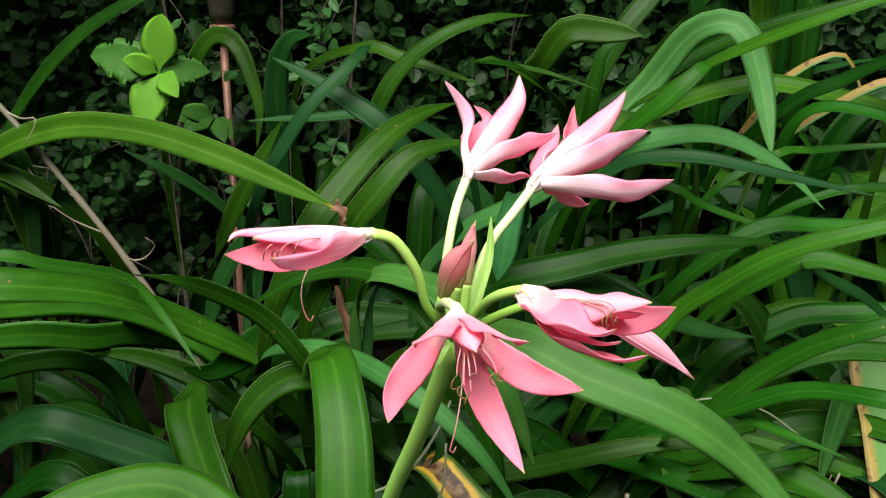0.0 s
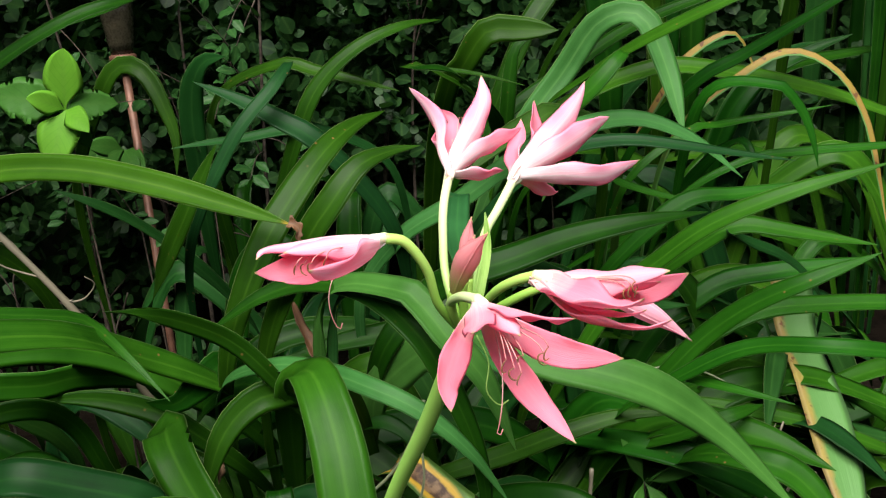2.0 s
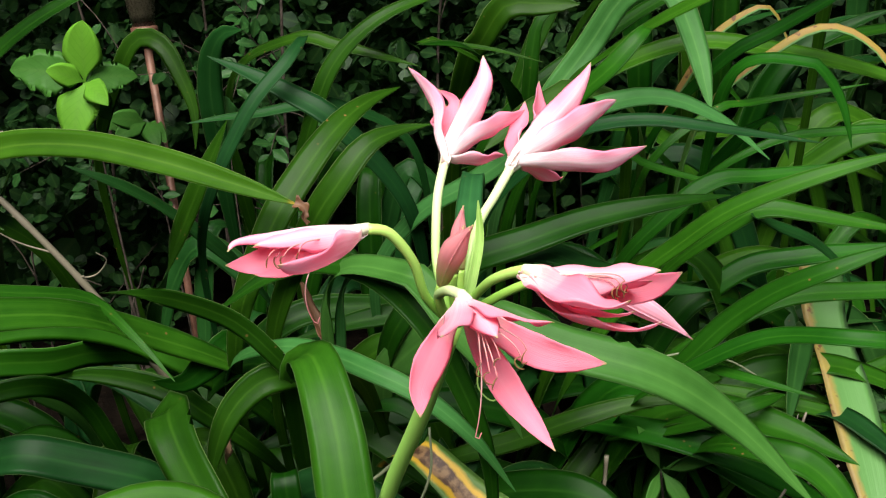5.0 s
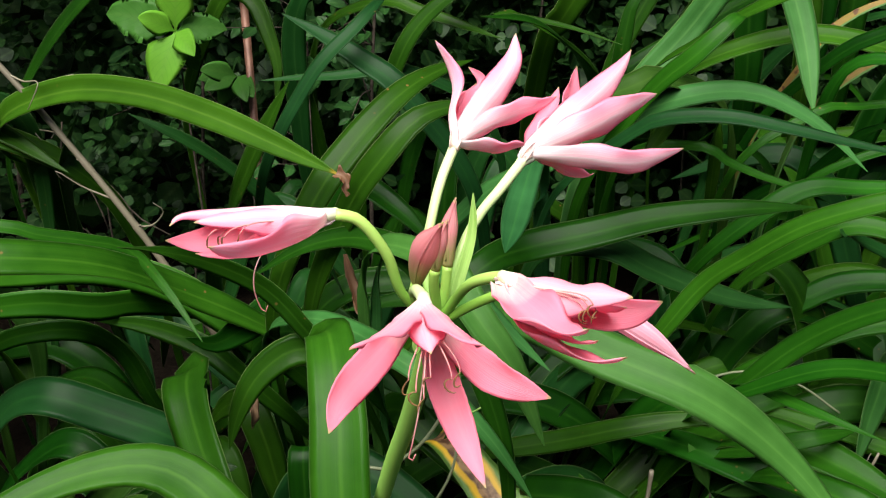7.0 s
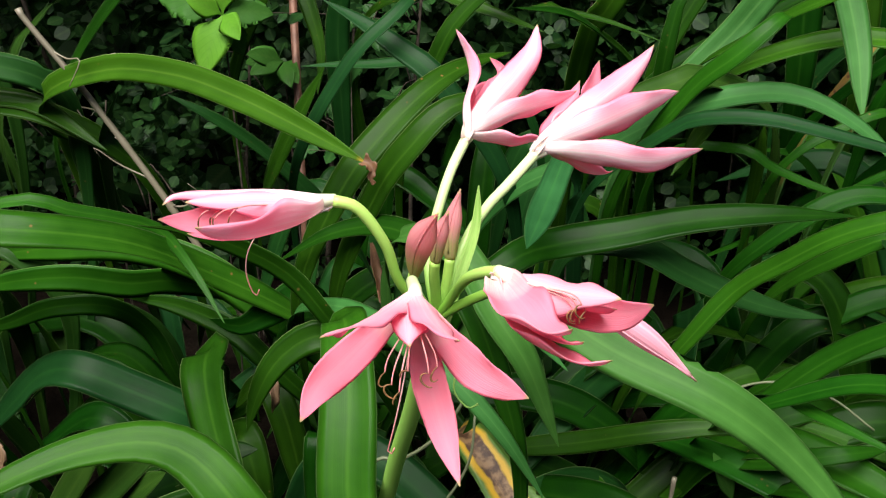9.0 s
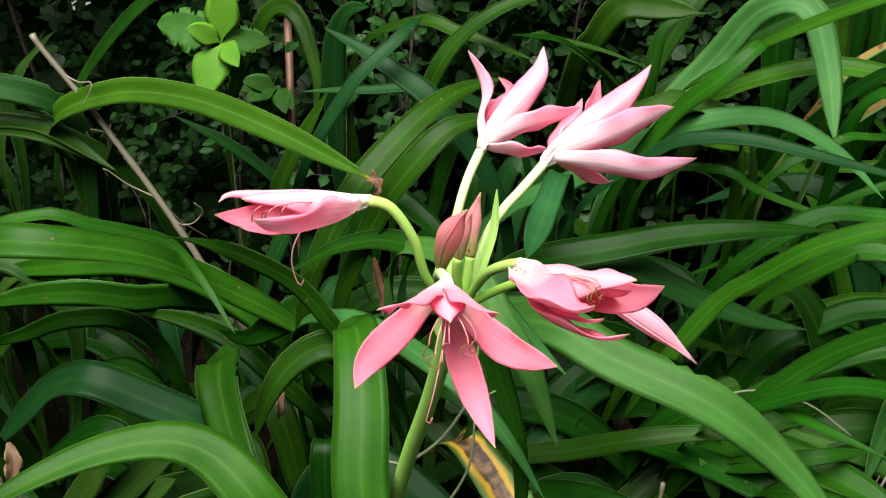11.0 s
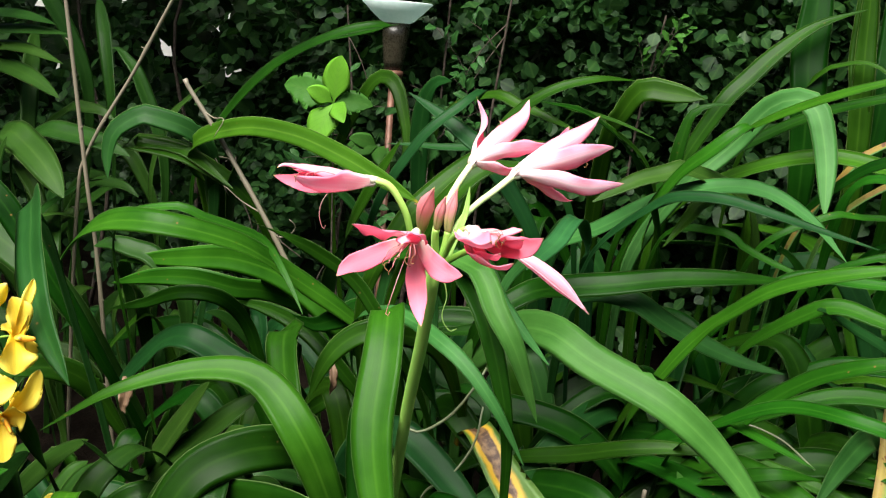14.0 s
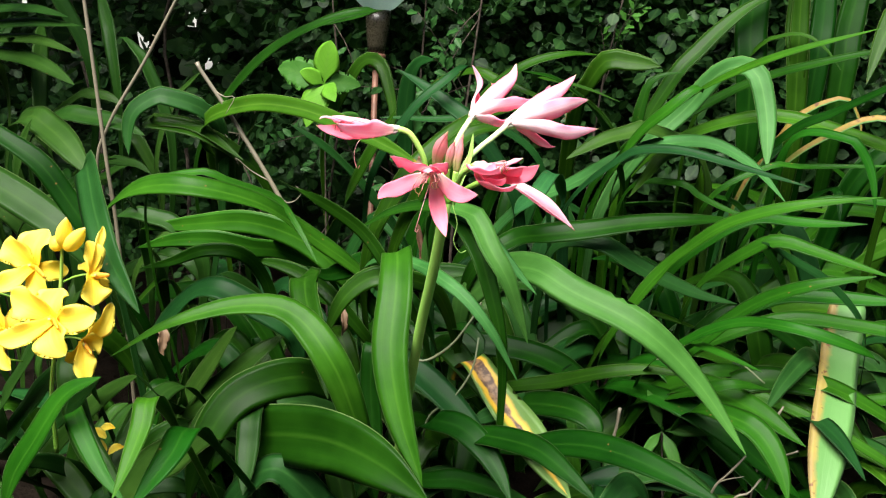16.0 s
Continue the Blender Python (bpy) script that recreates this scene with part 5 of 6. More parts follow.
flower("wide open pink bloom with curled brown anthers", [V(-0.003, 0.80, 0.945), V(0.002, 0.76, 0.968)], D_T, [
    ([(0.007, 0.714, 0.972), (-0.010, 0.681, 0.962), (-0.026, 0.643, 0.955), (-0.036, 0.609, 0.952), (-0.038, 0.573, 0.949)], 0.026, (0.2, -0.85, 0.35), 0.28, 0.6),
    ([(0.012, 0.714, 0.970), (0.020, 0.691, 0.949), (0.030, 0.665, 0.929), (0.042, 0.635, 0.914), (0.059, 0.589, 0.900)], 0.025, (0, -0.85, 0.5), 0.28, 0.5),
    ([(0.015, 0.714, 0.971), (0.041, 0.679, 0.956), (0.062, 0.650, 0.952), (0.079, 0.627, 0.954), (0.100, 0.595, 0.963)], 0.026, (-0.2, -0.85, 0.35), 0.28, 0.55),
    ([(0.008, 0.717, 0.978), (-0.001, 0.654, 0.989), (-0.009, 0.611, 0.998), (-0.016, 0.581, 1.007), (-0.020, 0.562, 1.012)], 0.029, (0.25, -0.5, -0.85), 0.4, 0.5),
    ([(0.010, 0.717, 0.979), (0.015, 0.677, 0.984), (0.020, 0.638, 0.987), (0.022, 0.621, 0.986), (0.024, 0.611, 0.985)], 0.029, (0, 0.15, -1), 0.6, 0.5),
    ([(0.012, 0.717, 0.978), (0.030, 0.657, 0.989), (0.043, 0.616, 0.996), (0.052, 0.593, 1.002), (0.059, 0.578, 1.007)], 0.027, (-0.25, -0.5, -0.85), 0.4, 0.5),
], TEPAL_ROSE, TUBE,
       stamens=[V(0.010, 0.600, 0.972), V(0.015, 0.595, 0.966), V(0.020, 0.594, 0.962), V(0.038, 0.596, 0.975), V(0.043, 0.600, 0.978), V(0.024, 0.603, 0.972)], style=V(0.005, 0.629, 0.896))
flower("half-open pink bloom hanging sideways on an arched stalk", [V(0.029, 0.81, 0.936), V(0.043, 0.785, 0.962), V(0.058, 0.765, 0.976)], E_T, [
    ([(0.071, 0.746, 0.984), (0.094, 0.717, 0.990), (0.117, 0.687, 0.996), (0.136, 0.662, 1.005), (0.155, 0.639, 1.013)], 0.034, (0, 0.62, -0.76), 0.5, 0.5),
    ([(0.072, 0.745, 0.982), (0.111, 0.722, 0.975), (0.140, 0.698, 0.978), (0.161, 0.675, 0.987), (0.177, 0.654, 1.004)], 0.029, (0.1, -0.9, 0.4), 0.35, 0.6),
    ([(0.071, 0.744, 0.981), (0.084, 0.696, 0.981), (0.100, 0.655, 0.984), (0.116, 0.629, 0.991), (0.125, 0.617, 1.001)], 0.041, (-0.3, 0.75, 0.45), 0.6, 0.52),
    ([(0.072, 0.744, 0.980), (0.095, 0.696, 0.967), (0.114, 0.665, 0.970), (0.126, 0.646, 0.977), (0.133, 0.633, 0.985)], 0.028, (-0.1, 0.75, 0.6), 0.45, 0.5),
    ([(0.071, 0.743, 0.979), (0.091, 0.694, 0.962), (0.113, 0.664, 0.961), (0.135, 0.639, 0.966), (0.151, 0.623, 0.978)], 0.030, (-0.15, 0.7, 0.7), 0.5, 0.45),
    ([(0.072, 0.745, 0.983), (0.107, 0.727, 0.977), (0.136, 0.693, 0.984), (0.154, 0.657, 0.998)], 0.024, (0, -0.8, -0.4), 0.4, 0.5),
], TEPAL_PINK, ARCHED,
       stamens=[V(0.128, 0.655, 0.999), V(0.131, 0.652, 1.002), V(0.134, 0.656, 0.996), V(0.126, 0.660, 0.994)])


def bud(label, stalk_mid, base, tip, thick, mat, radius=0.0045, stalk_mat=None):
    line = bezier(U, stalk_mid, base - unit(tip - base) * 0.02, base, 16)
    stem = tube("bud_stalk", line, np.linspace(radius, radius * 1.05, 16), LILY, stalk_mat or PEDICEL, 10)
    v = np.linspace(0, 1, 22)
    axis = unit(tip - base)
    bow = unit(np.cross(axis, V(0.2, 1, 0)))
    body = base + (tip - base) * v[:, None] + bow * (0.05 * np.linalg.norm(tip - base) * np.sin(v * math.pi))[:, None]
    r = radius + (thick - radius) * np.sin(np.clip(v * 1.25, 0, 1) ** 0.8 * math.pi * 0.5) - thick * 0.93 * smooth(v, 0.45, 1.0) ** 1.3
    r = np.maximum(r, 0.0008)
    tube("bud", body, r, stem, mat, 12, label, squash=0.82)
    for k in range(3):
        a = k * 2.1 + 0.4
        s, nn = rails(body, V(0.31, 0.83, 0.2))
        seam = body + (s * math.cos(a) + nn * math.sin(a) * 0.82) * (r * 0.99)[:, None]
        tube("seam", seam[2:-1], 0.0009, stem, mat, 5)


bud("plump dusky red flower bud", U + V(-0.014, -0.03, 0.03), V(0.000, 0.783, 0.965), V(0.026, 0.733, 1.034), 0.0125, BUD)
bud("slim dusky red flower bud", U + V(0.004, -0.005, 0.03), V(0.014, 0.810, 0.966), V(0.026, 0.800, 1.014), 0.0075, BUD)
bud("slim dusky red flower bud", U + V(0.010, 0.01, 0.03), V(0.023, 0.838, 0.958), V(0.031, 0.844, 1.020), 0.0088, BUD)
bud("closed pink and white striped bud", V(0.050, 0.805, 0.945), F_T, V(0.230, 0.769, 0.890), 0.0112, TEPAL_PINK, 0.0044)


def bract(line, width, label):
    v = np.linspace(0, 1, 20)
    w = width * (0.6 + 0.4 * smooth(v, 0, 0.4)) * np.maximum(1 - np.clip((v - 0.5) / 0.5, 0, 1) ** 2, 0) ** 0.8
    ribbon("bract", spline(line, 20), np.maximum(w, 0.001), V(-0.3, -0.9, 0.2), LILY, [SPATHE], cup=0.7, label=label)


bract([U + V(0.010, 0.005, -0.004), U + V(0.022, 0.012, 0.04), V(0.045, 0.845, 0.985), V(0.046, 0.850, 1.022)], 0.0105, "pale green papery bract")
bract([U + V(-0.006, -0.010, 0.0), U + V(-0.013, -0.012, -0.006), U + V(-0.017, -0.013, -0.020)], 0.010, "short pale green bract stub")
tube("withered_thread", spline([U + V(0.012, -0.008, 0), U + V(0.022, -0.01, -0.03), U + V(0.018, -0.012, -0.06), U + V(0.03, -0.012, -0.078), U + V(0.04, -0.012, -0.074)], 24), 0.0009, LILY, SPATHE, 5)

# ---- yellow orchid blooms ----
ORCHID = PLANTS["orchid"]
SPIKE = spline([V(-0.727, 0.815, 0.353), V(-0.701, 0.771, 0.501), V(-0.670, 0.748, 0.622), V(-0.666, 0.762, 0.724), V(-0.650, 0.745, 0.796)], 30)
tube("flower_spike", SPIKE, np.linspace(0.0046, 0.0028, 30), ORCHID, PEDICEL, 8)


def orchid_bloom(at, face, lip, hub, tips):
    """Five unequal yellow petals round a centre, with an orange lip."""
    face = unit(face)
    stem = tube("bloom", bezier(hub, hub + (at - hub) * 0.4 + V(0, 0, 0.008), at - face * 0.014, at - face * 0.002, 10), 0.0018, ORCHID, PEDICEL, 6, "yellow orchid bloom with an orange lip")
    v = np.linspace(0, 1, 16)
    for i, (tip, width) in enumerate(tips):
        way = tip - at
        length = np.linalg.norm(way)
        side = np.cross(unit(way), face)
        line = at + way * v[:, None] + (face * 0.10 * length)[None] * np.sin(v * math.pi)[:, None] + (side * 0.07 * length * (-1) ** i)[None] * np.sin(v * math.pi)[:, None]
        w = 1.40 * width * (0.42 + 0.58 * smooth(v, 0.0, 0.5)) * np.maximum(1 - np.clip((v - 0.5) / 0.5, 0, 1) ** 2.6, 0) ** 0.75
        ribbon("petal", line, np.maximum(w, 0.0015), face, stem, [YELLOW], cup=0.42, across=8, wave=0.16, waves=1.6, thick=0.001, seed=i * 1.7 + length * 90)
    out = unit(lip - at)
    tube("lip", bezier(at, at + out * 0.006, lip - out * 0.008, lip, 10), np.array([0.0025, 0.004, 0.0055, 0.006, 0.0058, 0.0052, 0.0048, 0.0044, 0.0038, 0.0022]), stem, ORANGE, 8, squash=0.6)
    tube("column", bezier(at - face * 0.002, at + face * 0.006, at + face * 0.011, at + face * 0.014 + V(0, 0, 0.003), 8), np.linspace(0.0042, 0.0026, 8), stem, YELLOW, 8)


for at, face, lip, hub, tips in (
    (V(-0.633, 0.687, 0.670), V(0.05, -1.0, 0.15), V(-0.607, 0.660, 0.665), V(-0.668, 0.744, 0.629),
     [(V(-0.716, 0.690, 0.704), 0.041), (V(-0.642, 0.728, 0.714), 0.039), (V(-0.563, 0.705, 0.686), 0.037), (V(-0.714, 0.643, 0.636), 0.028), (V(-0.596, 0.662, 0.618), 0.045)]),
    (V(-0.704, 0.743, 0.743), V(-0.1, -1.0, 0.2), V(-0.668, 0.717, 0.735), V(-0.685, 0.777, 0.739),
     [(V(-0.762, 0.741, 0.781), 0.038), (V(-0.699, 0.779, 0.804), 0.040), (V(-0.662, 0.780, 0.732), 0.027), (V(-0.755, 0.704, 0.708), 0.027), (V(-0.672, 0.729, 0.700), 0.036)]),
    (V(-0.594, 0.743, 0.739), V(0.9, -0.5, 0.0), V(-0.558, 0.740, 0.743), V(-0.658, 0.756, 0.716),
     [(V(-0.607, 0.754, 0.797), 0.027), (V(-0.598, 0.791, 0.817), 0.014), (V(-0.574, 0.715, 0.693), 0.037), (V(-0.583, 0.767, 0.700), 0.017), (V(-0.626, 0.760, 0.751), 0.019)]),
    (V(-0.597, 0.715, 0.625), V(0.7, -0.7, -0.3), V(-0.569, 0.697, 0.611), V(-0.662, 0.742, 0.614),
     [(V(-0.565, 0.757, 0.689), 0.025), (V(-0.563, 0.723, 0.630), 0.031), (V(-0.579, 0.694, 0.564), 0.027), (V(-0.624, 0.702, 0.590), 0.023), (V(-0.597, 0.753, 0.650), 0.023)]),
    (V(-0.718, 0.675, 0.641), V(-0.3, -1.0, 0.0), V(-0.703, 0.647, 0.644), V(-0.717, 0.748, 0.595),
     [(V(-0.739, 0.686, 0.705), 0.027), (V(-0.697, 0.707, 0.671), 0.027), (V(-0.696, 0.655, 0.582), 0.027), (V(-0.783, 0.659, 0.626), 0.031), (V(-0.781, 0.688, 0.659), 0.031)]),
    (V(-0.829, 0.710, 0.704), V(-0.4, -1.0, 0.1), V(-0.801, 0.683, 0.699), V(-0.748, 0.797, 0.652),
     [(V(-0.873, 0.713, 0.750), 0.038), (V(-0.840, 0.743, 0.763), 0.038), (V(-0.780, 0.724, 0.721), 0.031), (V(-0.875, 0.693, 0.667), 0.031), (V(-0.791, 0.686, 0.658), 0.042)]),
    (V(-0.793, 0.667, 0.581), V(-0.4, -1.0, -0.2), V(-0.766, 0.641, 0.578), V(-0.746, 0.754, 0.557),
     [(V(-0.846, 0.668, 0.626), 0.037), (V(-0.803, 0.698, 0.632), 0.037), (V(-0.743, 0.678, 0.584), 0.031), (V(-0.847, 0.647, 0.540), 0.031), (V(-0.755, 0.643, 0.533), 0.041)]),
):
    orchid_bloom(at, face, lip, hub, tips)
for low, high in ((V(-0.647, 0.744, 0.789), V(-0.623, 0.719, 0.842)), (V(-0.633, 0.735, 0.784), V(-0.590, 0.722, 0.827)), (V(-0.650, 0.742, 0.783), V(-0.679, 0.760, 0.795))):
    v = np.linspace(0, 1, 14)
    line = bezier(SPIKE[-2], low + V(0, 0, -0.004), low * 0.5 + high * 0.5, high, 14)
    tube("orchid_bud", line, np.maximum(0.0145 * np.sin(np.clip(v * 1.15 - 0.15, 0, 1) * math.pi) ** 0.8, 0.0016), ORCHID, YELLOW, 10, "unopened yellow orchid bud")

# ---- garden lamp ----
LAMP = thing("garden_lamp", (-0.58, 2.48, 0), "solar garden lamp on a copper stake with a frosted glass bowl", "lamp")
LX, LY = -0.58, 2.48
lathe("stake", [(0.0, 0.0), (0.006, 0.0), (0.0105, 0.03), (0.0105, 1.06), (0.0, 1.06)], (LX, LY, 0), LAMP, COPPER, 14, "thin copper-coloured stake")
lathe("collar", [(0.0, 0.0), (0.020, 0.0), (0.030, 0.012), (0.030, 0.030), (0.034, 0.034), (0.034, 0.046), (0.028, 0.050), (0.0, 0.050)], (LX, LY, 1.06), LAMP, COPPER, 24)
lathe("body", [(0.0, 0.0), (0.028, 0.0), (0.033, 0.03), (0.041, 0.10), (0.044, 0.145), (0.0, 0.145)], (LX, LY, 1.11), LAMP, DARK_GLASS, 24, "smoked dark lamp body", (0.02, 0))
lathe("bowl", [(0.0, 0.0), (0.040, 0.0), (0.055, 0.008), (0.085, 0.035), (0.112, 0.062), (0.109, 0.065), (0.080, 0.040), (0.050, 0.014), (0.0, 0.008)], (LX + 0.004, LY, 1.255), LAMP, BOWL, 32, "frosted pale blue-green glass bowl", (-0.03, 0.0))

# ---- canes and sticks ----
def cane(points, r, label, knots=7, forks=0):
    base = points[0]
    ob = thing("cane", (base[0], base[1], 0), label, "cane", "dry canes")
    line = spline(points, 60)
    v = np.linspace(0, 1, 60)
    rad = r * (1 - 0.25 * v) * (1 + 0.22 * np.maximum(np.cos(v * math.pi * 2 * knots), 0) ** 14)
    tube("shaft", line, rad, ob, CANE, 9)
    for k in range(1, knots):
        i = int(60 * k / knots) % 59
        d = unit(V((-1) ** k * 0.9, -0.4, 0.5))
        tube("stub", np.array([line[i], line[i] + d * 0.008, line[i] + d * 0.014]), np.array([0.003, 0.002, 0.0008]), ob, CANE, 5)
    rng = np.random.default_rng(71)
    for k in range(forks):
        p = line[24 + int(34 * k / forks)]
        d = unit(V(rng.choice((-1, 1)) * rng.uniform(0.5, 1.0), rng.normal(0, 0.4), rng.uniform(-0.2, 0.8)))
        q = p + d * rng.uniform(0.05, 0.12)
        tube("fork", spline([p, (p + q) / 2 + rng.normal(0, 0.008, 3), q, q + rng.normal(0, 0.025, 3)], 12), np.linspace(0.0022, 0.0008, 12), ob, CANE, 5)


cane([V(-1.10, 1.75, 0.0), V(-1.125, 1.72, 0.55), V(-1.145, 1.70, 0.80), V(-1.20, 1.70, 1.25), V(-1.25, 1.70, 1.6)], 0.0062, "dry tan orchid cane with raised nodes")
cane([V(-1.25, 1.75, 0.0), V(-1.21, 1.75, 0.70), V(-1.168, 1.75, 0.87), V(-1.06, 1.78, 1.07), V(-0.96, 1.80, 1.263), V(-0.80, 1.82, 1.55)], 0.0055, "dry grey-brown orchid cane leaning over")
cane([V(-0.47, 1.70, 0.45), V(-0.605, 1.67, 0.72), V(-0.745, 1.67, 0.93), V(-0.833, 1.667, 1.05), V(-0.848, 1.667, 1.075)], 0.0072, "broken dry twig with pale bark", 5, 6)

# ---- bright seedling ----
def shoot(at, height, tips, label, mat, parent_name="seedling", width=0.5, stem_mat=None, darker=()):
    """A young broad-leaved shoot: a thin stem with a few broad leaves at its top."""
    at = np.asarray(at, float)
    ob = thing(parent_name, (at[0], at[1], 0), label, "plant")
    tube("stem", spline([V(at[0] + 0.03, at[1] + 0.02, 0), V(at[0] + 0.015, at[1] + 0.01, height * 0.5), at], 14), np.linspace(0.004, 0.002, 14), ob, stem_mat or TWIG, 6)
    for i, tip in enumerate(tips):
        tip = np.asarray(tip, float)
        length = np.linalg.norm(tip - at)
        mid = (at + tip) / 2 + V(0, -0.01, 0.10 * length)
        line = bezier(at, at + (mid - at) * 0.7, mid + (tip - mid) * 0.4 + V(0, 0, 0.04 * length), tip, 18)
        v = np.linspace(0, 1, 18)
        w = width * length * (0.05 + 0.95 * smooth(v, 0.02, 0.36)) * np.maximum(1 - np.clip((v - 0.38) / 0.62, 0, 1) ** 1.9, 0) ** 0.85
        ribbon("leaf", line, np.maximum(w, 0.0015), V(0.05, -0.97, 0.25), ob, [MID_LEAF if i in darker else mat], cup=0.10, wave=0.05 if i in darker else 0.025, waves=4 if i in darker else 1.6, thick=0.0008, seed=i * 1.3, nibble=0.09 if i in darker else 0.004)


S = V(-0.690, 2.26, 1.005)
shoot(S, 1.0, [S + V(0.026, -0.02, 0.142), S + V(-0.038, -0.06, -0.138), S + V(-0.170, 0.02, 0.040), S + V(0.118, 0.02, 0.0), S + V(-0.068, -0.05, 0.038), S + V(0.058, -0.06, -0.05), S + V(0.03, 0.04, -0.10)], "bright lime green seedling with broad soft leaves", BRIGHT_LEAF, width=0.62, darker=(2, 3, 6))
for p, s, seed in ((V(-0.62, 2.5, 0.86), 1, 0), (V(0.62, 2.85, 1.36), 1, 1)):
    rng = np.random.default_rng(40 + seed)
    shoot(p, p[2], [p + 0.1 * unit(V(rng.normal(0, 1), rng.normal(-0.5, 0.4), rng.normal(0.1, 0.7))) for _ in range(6)], "fresh green shoot with small oval leaves", MID_LEAF, "young_shoot", 0.55)
W = V(0.448, 1.50, 0.27)
shoot(W, 0.27, [W + V(-0.045, 0.0, 0.10), W + V(0.115, 0.0, 0.005), W + V(0.055, -0.05, -0.10), W + V(-0.05, -0.05, -0.07), W + V(0.0, -0.02, 0.02)], "small green weed with pointed leaves", MID_LEAF, "weed", 0.26)

# ---- small things between the plants ----
def burnt_tip():
    """The shrivelled end of the long arching leaf."""
    a = V(-0.170, 1.388, 0.895)
    line = spline([a, a + V(0.008, -0.003, -0.003), a + V(0.014, -0.006, -0.012), a + V(0.012, -0.009, -0.024), a + V(0.017, -0.009, -0.033)], 20)
    v = np.linspace(0, 1, 20)
    w = 0.018 * (1 - 0.75 * v) * (1 + 0.25 * np.sin(v * 21)) + 0.001
    ribbon("burnt_tip", line, w, V(0.3, -0.8, 0.4), PLANTS["left"], [BURNT], cup=0.7, wave=0.16, waves=3.5, thick=0.001, nibble=0.15, label="shrivelled brown leaf tip")


burnt_tip()


def stick(a, b, r, label, bend=0.01, mat=None, forks=1, seed=0):
    """A dry broken twig with a fork or two."""
    rng = np.random.default_rng(seed + 300)
    a, b = np.asarray(a, float), np.asarray(b, float)
    ob = thing("dry_stick", (a[0], a[1], 0), label, "stick", "dry sticks")
    way = b - a
    foot = a - unit(way) * V(0.04, 0.02, 0) - V(0, -0.03, a[2])
    line = spline([foot, (foot + a) / 2 + V(0, 0.02, 0.02), a, (a + b) / 2 + rng.normal(0, bend, 3), b], 26)
    tube("shaft", line, r * (1.15 - 0.45 * np.linspace(0, 1, 26)) * (1 + 0.12 * rng.normal(0, 1, 26)), ob, mat or CANE, 7)
    for k in range(forks):
        i = rng.integers(14, 23)
        d = unit(unit(way) + rng.normal(0, 0.6, 3))
        p = line[i]
        tube("fork", spline([p, p + d * 0.02 + V(0, 0, 0.004), p + d * rng.uniform(0.03, 0.07)], 8), np.linspace(r * 0.6, r * 0.25, 8), ob, mat or CANE, 5)


for k, (a, b, r) in enumerate((((0.567, 1.35, 0.214), (0.625, 1.35, 0.298), 0.0035), ((0.605, 1.30, 0.217), (0.658, 1.32, 0.262), 0.0035),
                               ((0.684, 1.45, 0.346), (0.708, 1.45, 0.388), 0.003), ((0.706, 1.40, 0.289), (0.739, 1.38, 0.313), 0.003))):
    stick(a, b, r, "short pale dry stick among the leaves", 0.004, seed=k)
stick((0.334, 1.50, 0.228), (0.343, 1.50, 0.315), 0.006, "cut stub of an old flower stalk", 0.001, forks=0, seed=8)
for k, (a, b) in enumerate((((-0.831, 1.90, 0.759), (-0.761, 1.90, 0.632)), ((-0.797, 2.00, 0.693), (-0.666, 2.00, 0.586)), ((-0.90, 1.95, 0.70), (-0.84, 1.93, 0.86)), ((-0.60, 1.95, 0.52), (-0.55, 1.93, 0.64)))):
    stick(a, b, 0.0024, "thin bare grey twig in the undergrowth", 0.008, TWIG, forks=3, seed=20 + k)


def dead_strip(points, width, label, seed=0):
    ob = thing("dead_leaf", (points[0][0], points[0][1], points[-1][2]), label, "leaf", "dead leaves")
    line = spline([np.asarray(p, float) for p in points], 24)
    v = np.linspace(0, 1, 24)
    w = width * np.maximum(np.sin(np.clip(v * 0.9 + 0.08, 0, 1) * math.pi), 0.06)
    ribbon("blade", line, w, V(0.2, -0.8, 0.5), ob, [BURNT if seed == 1 else DEAD], cup=0.6, wave=0.2, waves=2.5, twist=50.0, thick=0.001, seed=seed, nibble=0.12)


dead_strip([(-0.185, 1.50, 0.725), (-0.172, 1.48, 0.68), (-0.151, 1.45, 0.62), (-0.146, 1.45, 0.57)], 0.022, "curled dry brown leaf hanging between the clumps", 1)
dead_strip([(-0.710, 1.20, 0.500), (-0.700, 1.19, 0.475), (-0.702, 1.18, 0.445), (-0.695, 1.18, 0.43)], 0.026, "withered papery brown bloom", 2)
dead_strip([(-0.345, 1.42, 0.52), (-0.335, 1.40, 0.485), (-0.340, 1.40, 0.45)], 0.018, "pale curled dry leaf scrap", 3)


def fallen_petals():
    ob = thing("fallen_petals", (-0.701, 0.95, 0.30), "fallen yellow orchid petals caught among leaves", "petals")
    rng = np.random.default_rng(5)
    for k in range(5):
        c = V(-0.701, 0.95, 0.325) + rng.normal(0, 0.02, 3)
        d = unit(rng.normal(0, 1, 3) * V(1, 0.5, 0.5)) * 0.018
        ribbon("petal", spline([c - d, c + V(0, 0, 0.006), c + d], 10), 0.018 * np.sin(np.linspace(0.15, 2.9, 10)), V(0.1, -0.7, 0.6), ob, [YELLOW], cup=0.4, wave=0.1, thick=0.0008)


fallen_petals()


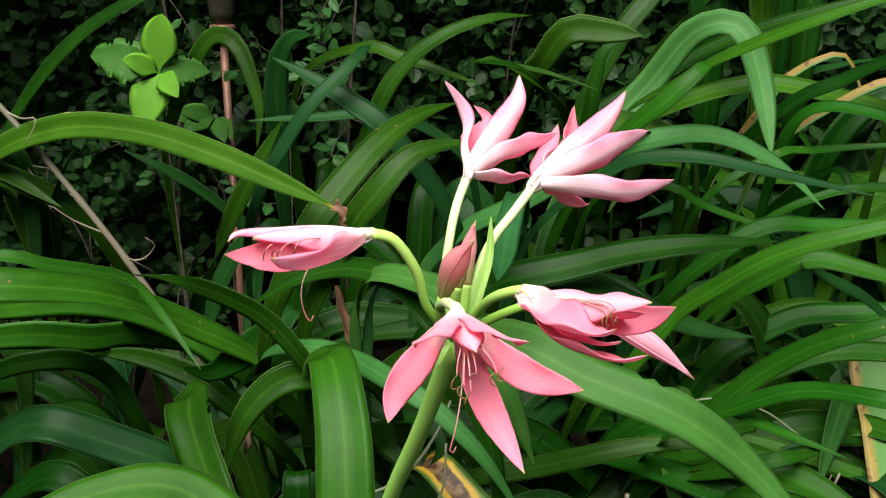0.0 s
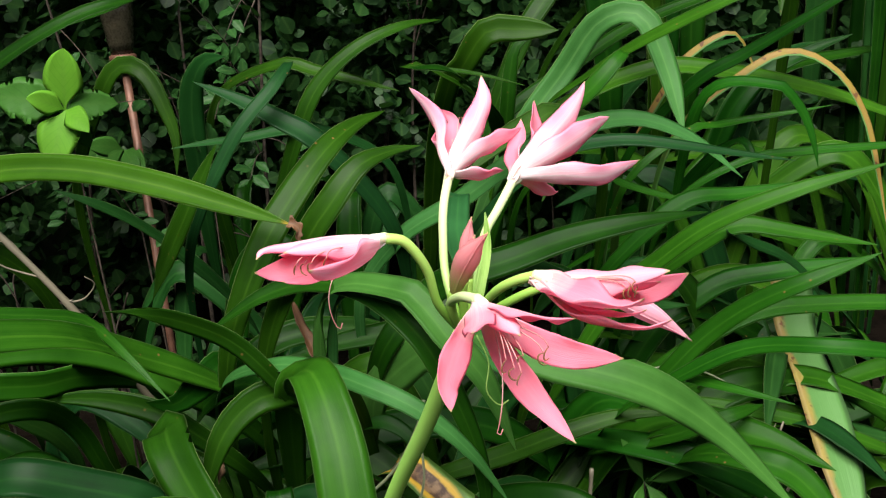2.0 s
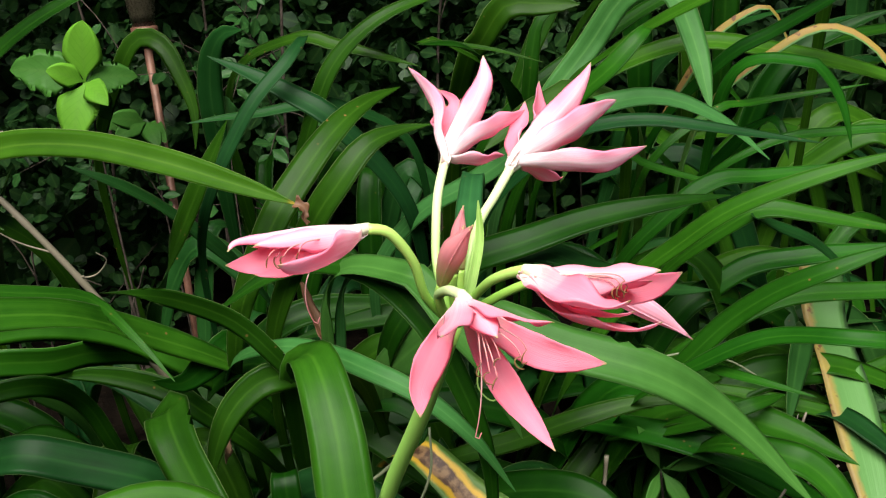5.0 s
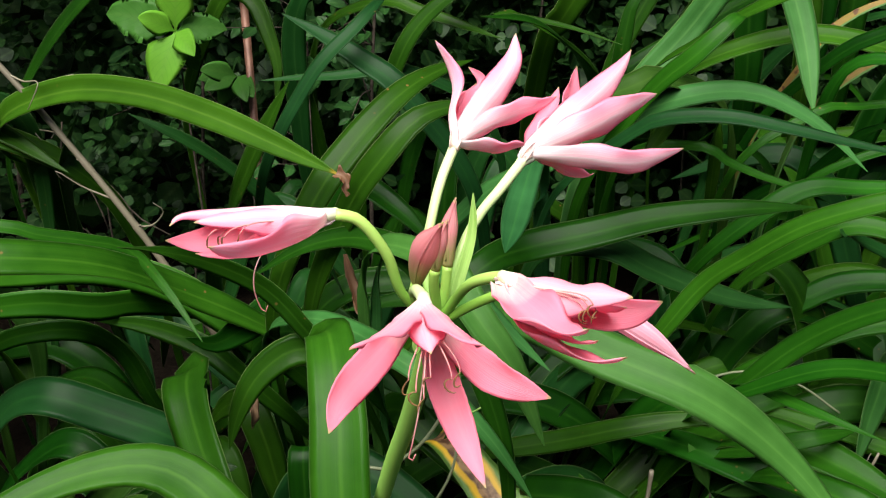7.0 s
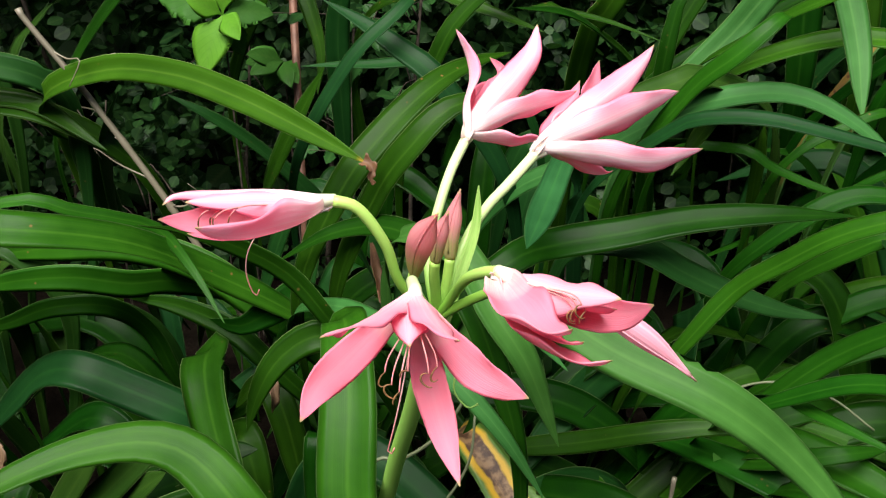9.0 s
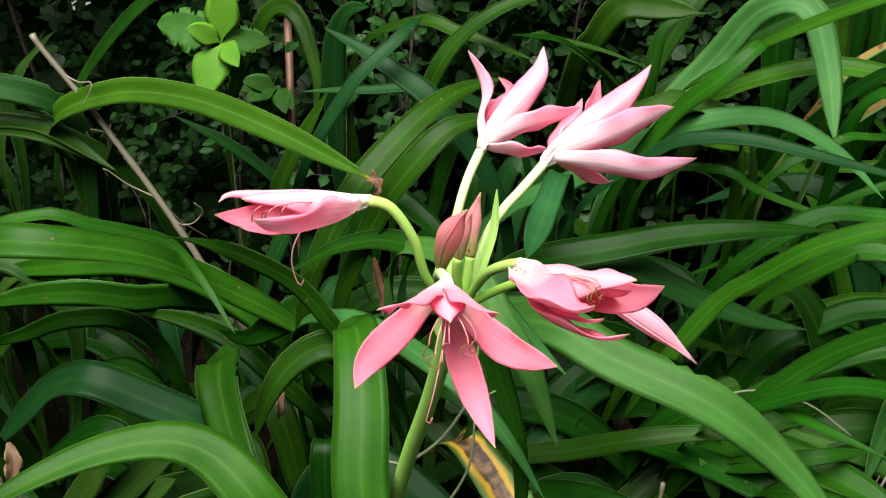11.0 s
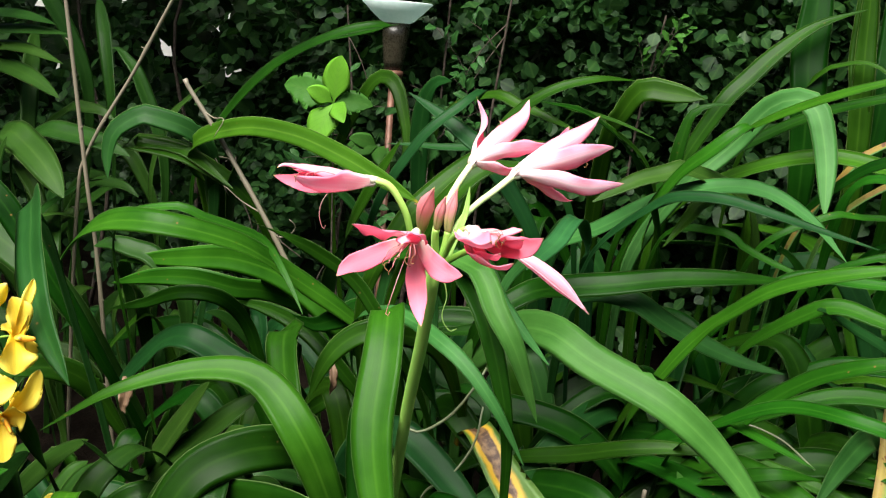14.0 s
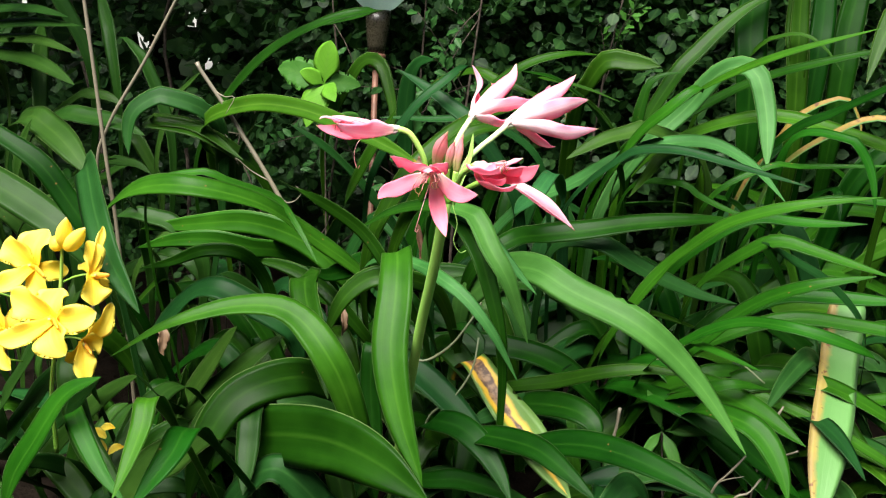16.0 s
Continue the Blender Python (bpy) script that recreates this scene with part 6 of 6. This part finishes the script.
def oval_leaf(ob, base, tip, width, mat, seed, hint=(0.05, -0.75, 0.65)):
    length = np.linalg.norm(tip - base)
    v = np.linspace(0, 1, 12)
    line = bezier(base, base + (tip - base) * 0.3 + V(0, 0, 0.05 * length), base + (tip - base) * 0.7 + V(0, 0, 0.06 * length), tip, 12)
    w = width * (0.05 + 0.95 * smooth(v, 0.05, 0.42)) * np.maximum(1 - np.clip((v - 0.4) / 0.6, 0, 1) ** 2.4, 0) ** 0.85
    ribbon("leaf", line, np.maximum(w, 0.0012), V(*hint), ob, [mat], cup=0.22, wave=0.10, waves=2.2, thick=0.0007, across=6, seed=seed)


def shrub(stem, count, centre, spread, size, label, mat, seed, name="shrub"):
    """A woody stem with side twigs that carry paired oval leaves."""
    rng = np.random.default_rng(seed)
    ob = thing(name, (stem[0][0], stem[0][1], 0), label, "shrub", "young shrubs")
    line = spline([np.asarray(p, float) for p in stem], 40)
    tube("stem", line, np.linspace(0.007, 0.003, 40), ob, TWIG, 7)
    n = 0
    while n < count:
        i = rng.integers(12, 39)
        goal = V(*centre) + rng.normal(0, 1, 3) * V(*spread)
        p = line[i]
        if np.linalg.norm(goal - p) > 0.42:
            continue
        twig = spline([p, (p + goal) / 2 + V(0, 0, 0.02), goal], 10)
        tube("twig", twig, np.linspace(0.0022, 0.001, 10), ob, TWIG, 5)
        for k in range(4, 10):
            side = unit(np.cross(twig[k] - twig[k - 1], rng.normal(0, 1, 3)))
            d = unit(side * (1 if k % 2 else -1) + 0.5 * unit(twig[k] - twig[k - 1]) + V(0, -0.3, 0.1))
            length = size * rng.uniform(0.6, 1.15)
            oval_leaf(ob, twig[k], twig[k] + d * length, length * 0.52, mat, rng.uniform(0, 6), (rng.normal(0, 0.35), -0.7, 0.6))
            n += 1


DARK_OVAL = small_leaf_material("shrub_leaf", (0.010, 0.045, 0.010), (0.030, 0.100, 0.022), 0.40)
shrub([(-0.26, 2.45, 0), (-0.27, 2.43, 0.4), (-0.252, 2.40, 0.80), (-0.22, 2.40, 1.17), (-0.20, 2.42, 1.42)], 84, (-0.33, 2.32, 1.0), (0.12, 0.06, 0.20), 0.055, "dark shrub with small wavy oval leaves on a grey stem", DARK_OVAL, 61)
shrub([(-0.74, 2.55, 0), (-0.76, 2.54, 0.5), (-0.72, 2.52, 0.9), (-0.75, 2.50, 1.3)], 48, (-0.70, 2.44, 0.86), (0.16, 0.06, 0.20), 0.05, "dark shrub with small wavy oval leaves on a grey stem", DARK_OVAL, 62)
shrub([(-0.48, 2.62, 0), (-0.47, 2.6, 0.5), (-0.45, 2.6, 0.9), (-0.43, 2.58, 1.45)], 30, (-0.45, 2.55, 1.05), (0.10, 0.05, 0.18), 0.05, "thin grey-stemmed shrub with few leaves", DARK_OVAL, 63)
shrub([(0.16, 2.75, 0), (0.17, 2.72, 0.6), (0.19, 2.68, 1.0), (0.24, 2.62, 1.34)], 26, (0.22, 2.62, 1.30), (0.07, 0.04, 0.04), 0.045, "young shrub with fresh light green leaf sprigs", MID_LEAF, 64)
OVAL = thing("crinkled_leaf_plant", (-0.37, 2.25, 0), "single crinkled dark green oval leaf on a thin stalk", "plant")
tube("stalk", spline([V(-0.37, 2.25, 0), V(-0.38, 2.24, 0.5), V(-0.372, 2.21, 0.85)], 14), 0.0016, OVAL, TWIG, 6)
oval_leaf(OVAL, V(-0.372, 2.21, 0.85), V(-0.362, 2.19, 0.955), 0.058, DARK_OVAL, 2.0, (0.1, -0.9, 0.3))


def bare_stem(points, r, label):
    """A thin withered stem that arches between the leaves."""
    pts = [np.asarray(p, float) for p in points]
    ob = thing("withered_stem", (pts[0][0], pts[0][1], 0), label, "stem", "withered stems")
    foot = [V(pts[0][0] - 0.03, pts[0][1] + 0.12, 0), V(pts[0][0] - 0.025, pts[0][1] + 0.06, pts[0][2] * 0.6)]
    line = spline(foot + pts, 40)
    tube("stem", line, r * (1.1 - 0.4 * np.linspace(0, 1, 40)), ob, GREY_STEM, 7)


GREY_STEM = tube_material("withered_stem", (0.10, 0.13, 0.06), (0.20, 0.23, 0.13))
bare_stem([(-0.145, 1.28, 0.446), (-0.10, 1.28, 0.458), (-0.046, 1.28, 0.502), (-0.006, 1.29, 0.562), (0.012, 1.31, 0.60)], 0.0036, "thin withered grey-green stem arching between leaves")
bare_stem([(-0.096, 1.32, 0.306), (-0.04, 1.31, 0.363), (-0.001, 1.32, 0.436), (0.005, 1.35, 0.503)], 0.0030, "thin withered grey-green stem arching between leaves")
bare_stem([(0.42, 1.62, 0.40), (0.50, 1.60, 0.46), (0.60, 1.58, 0.45), (0.68, 1.56, 0.40)], 0.0028, "thin withered grey-green stem arching between leaves")
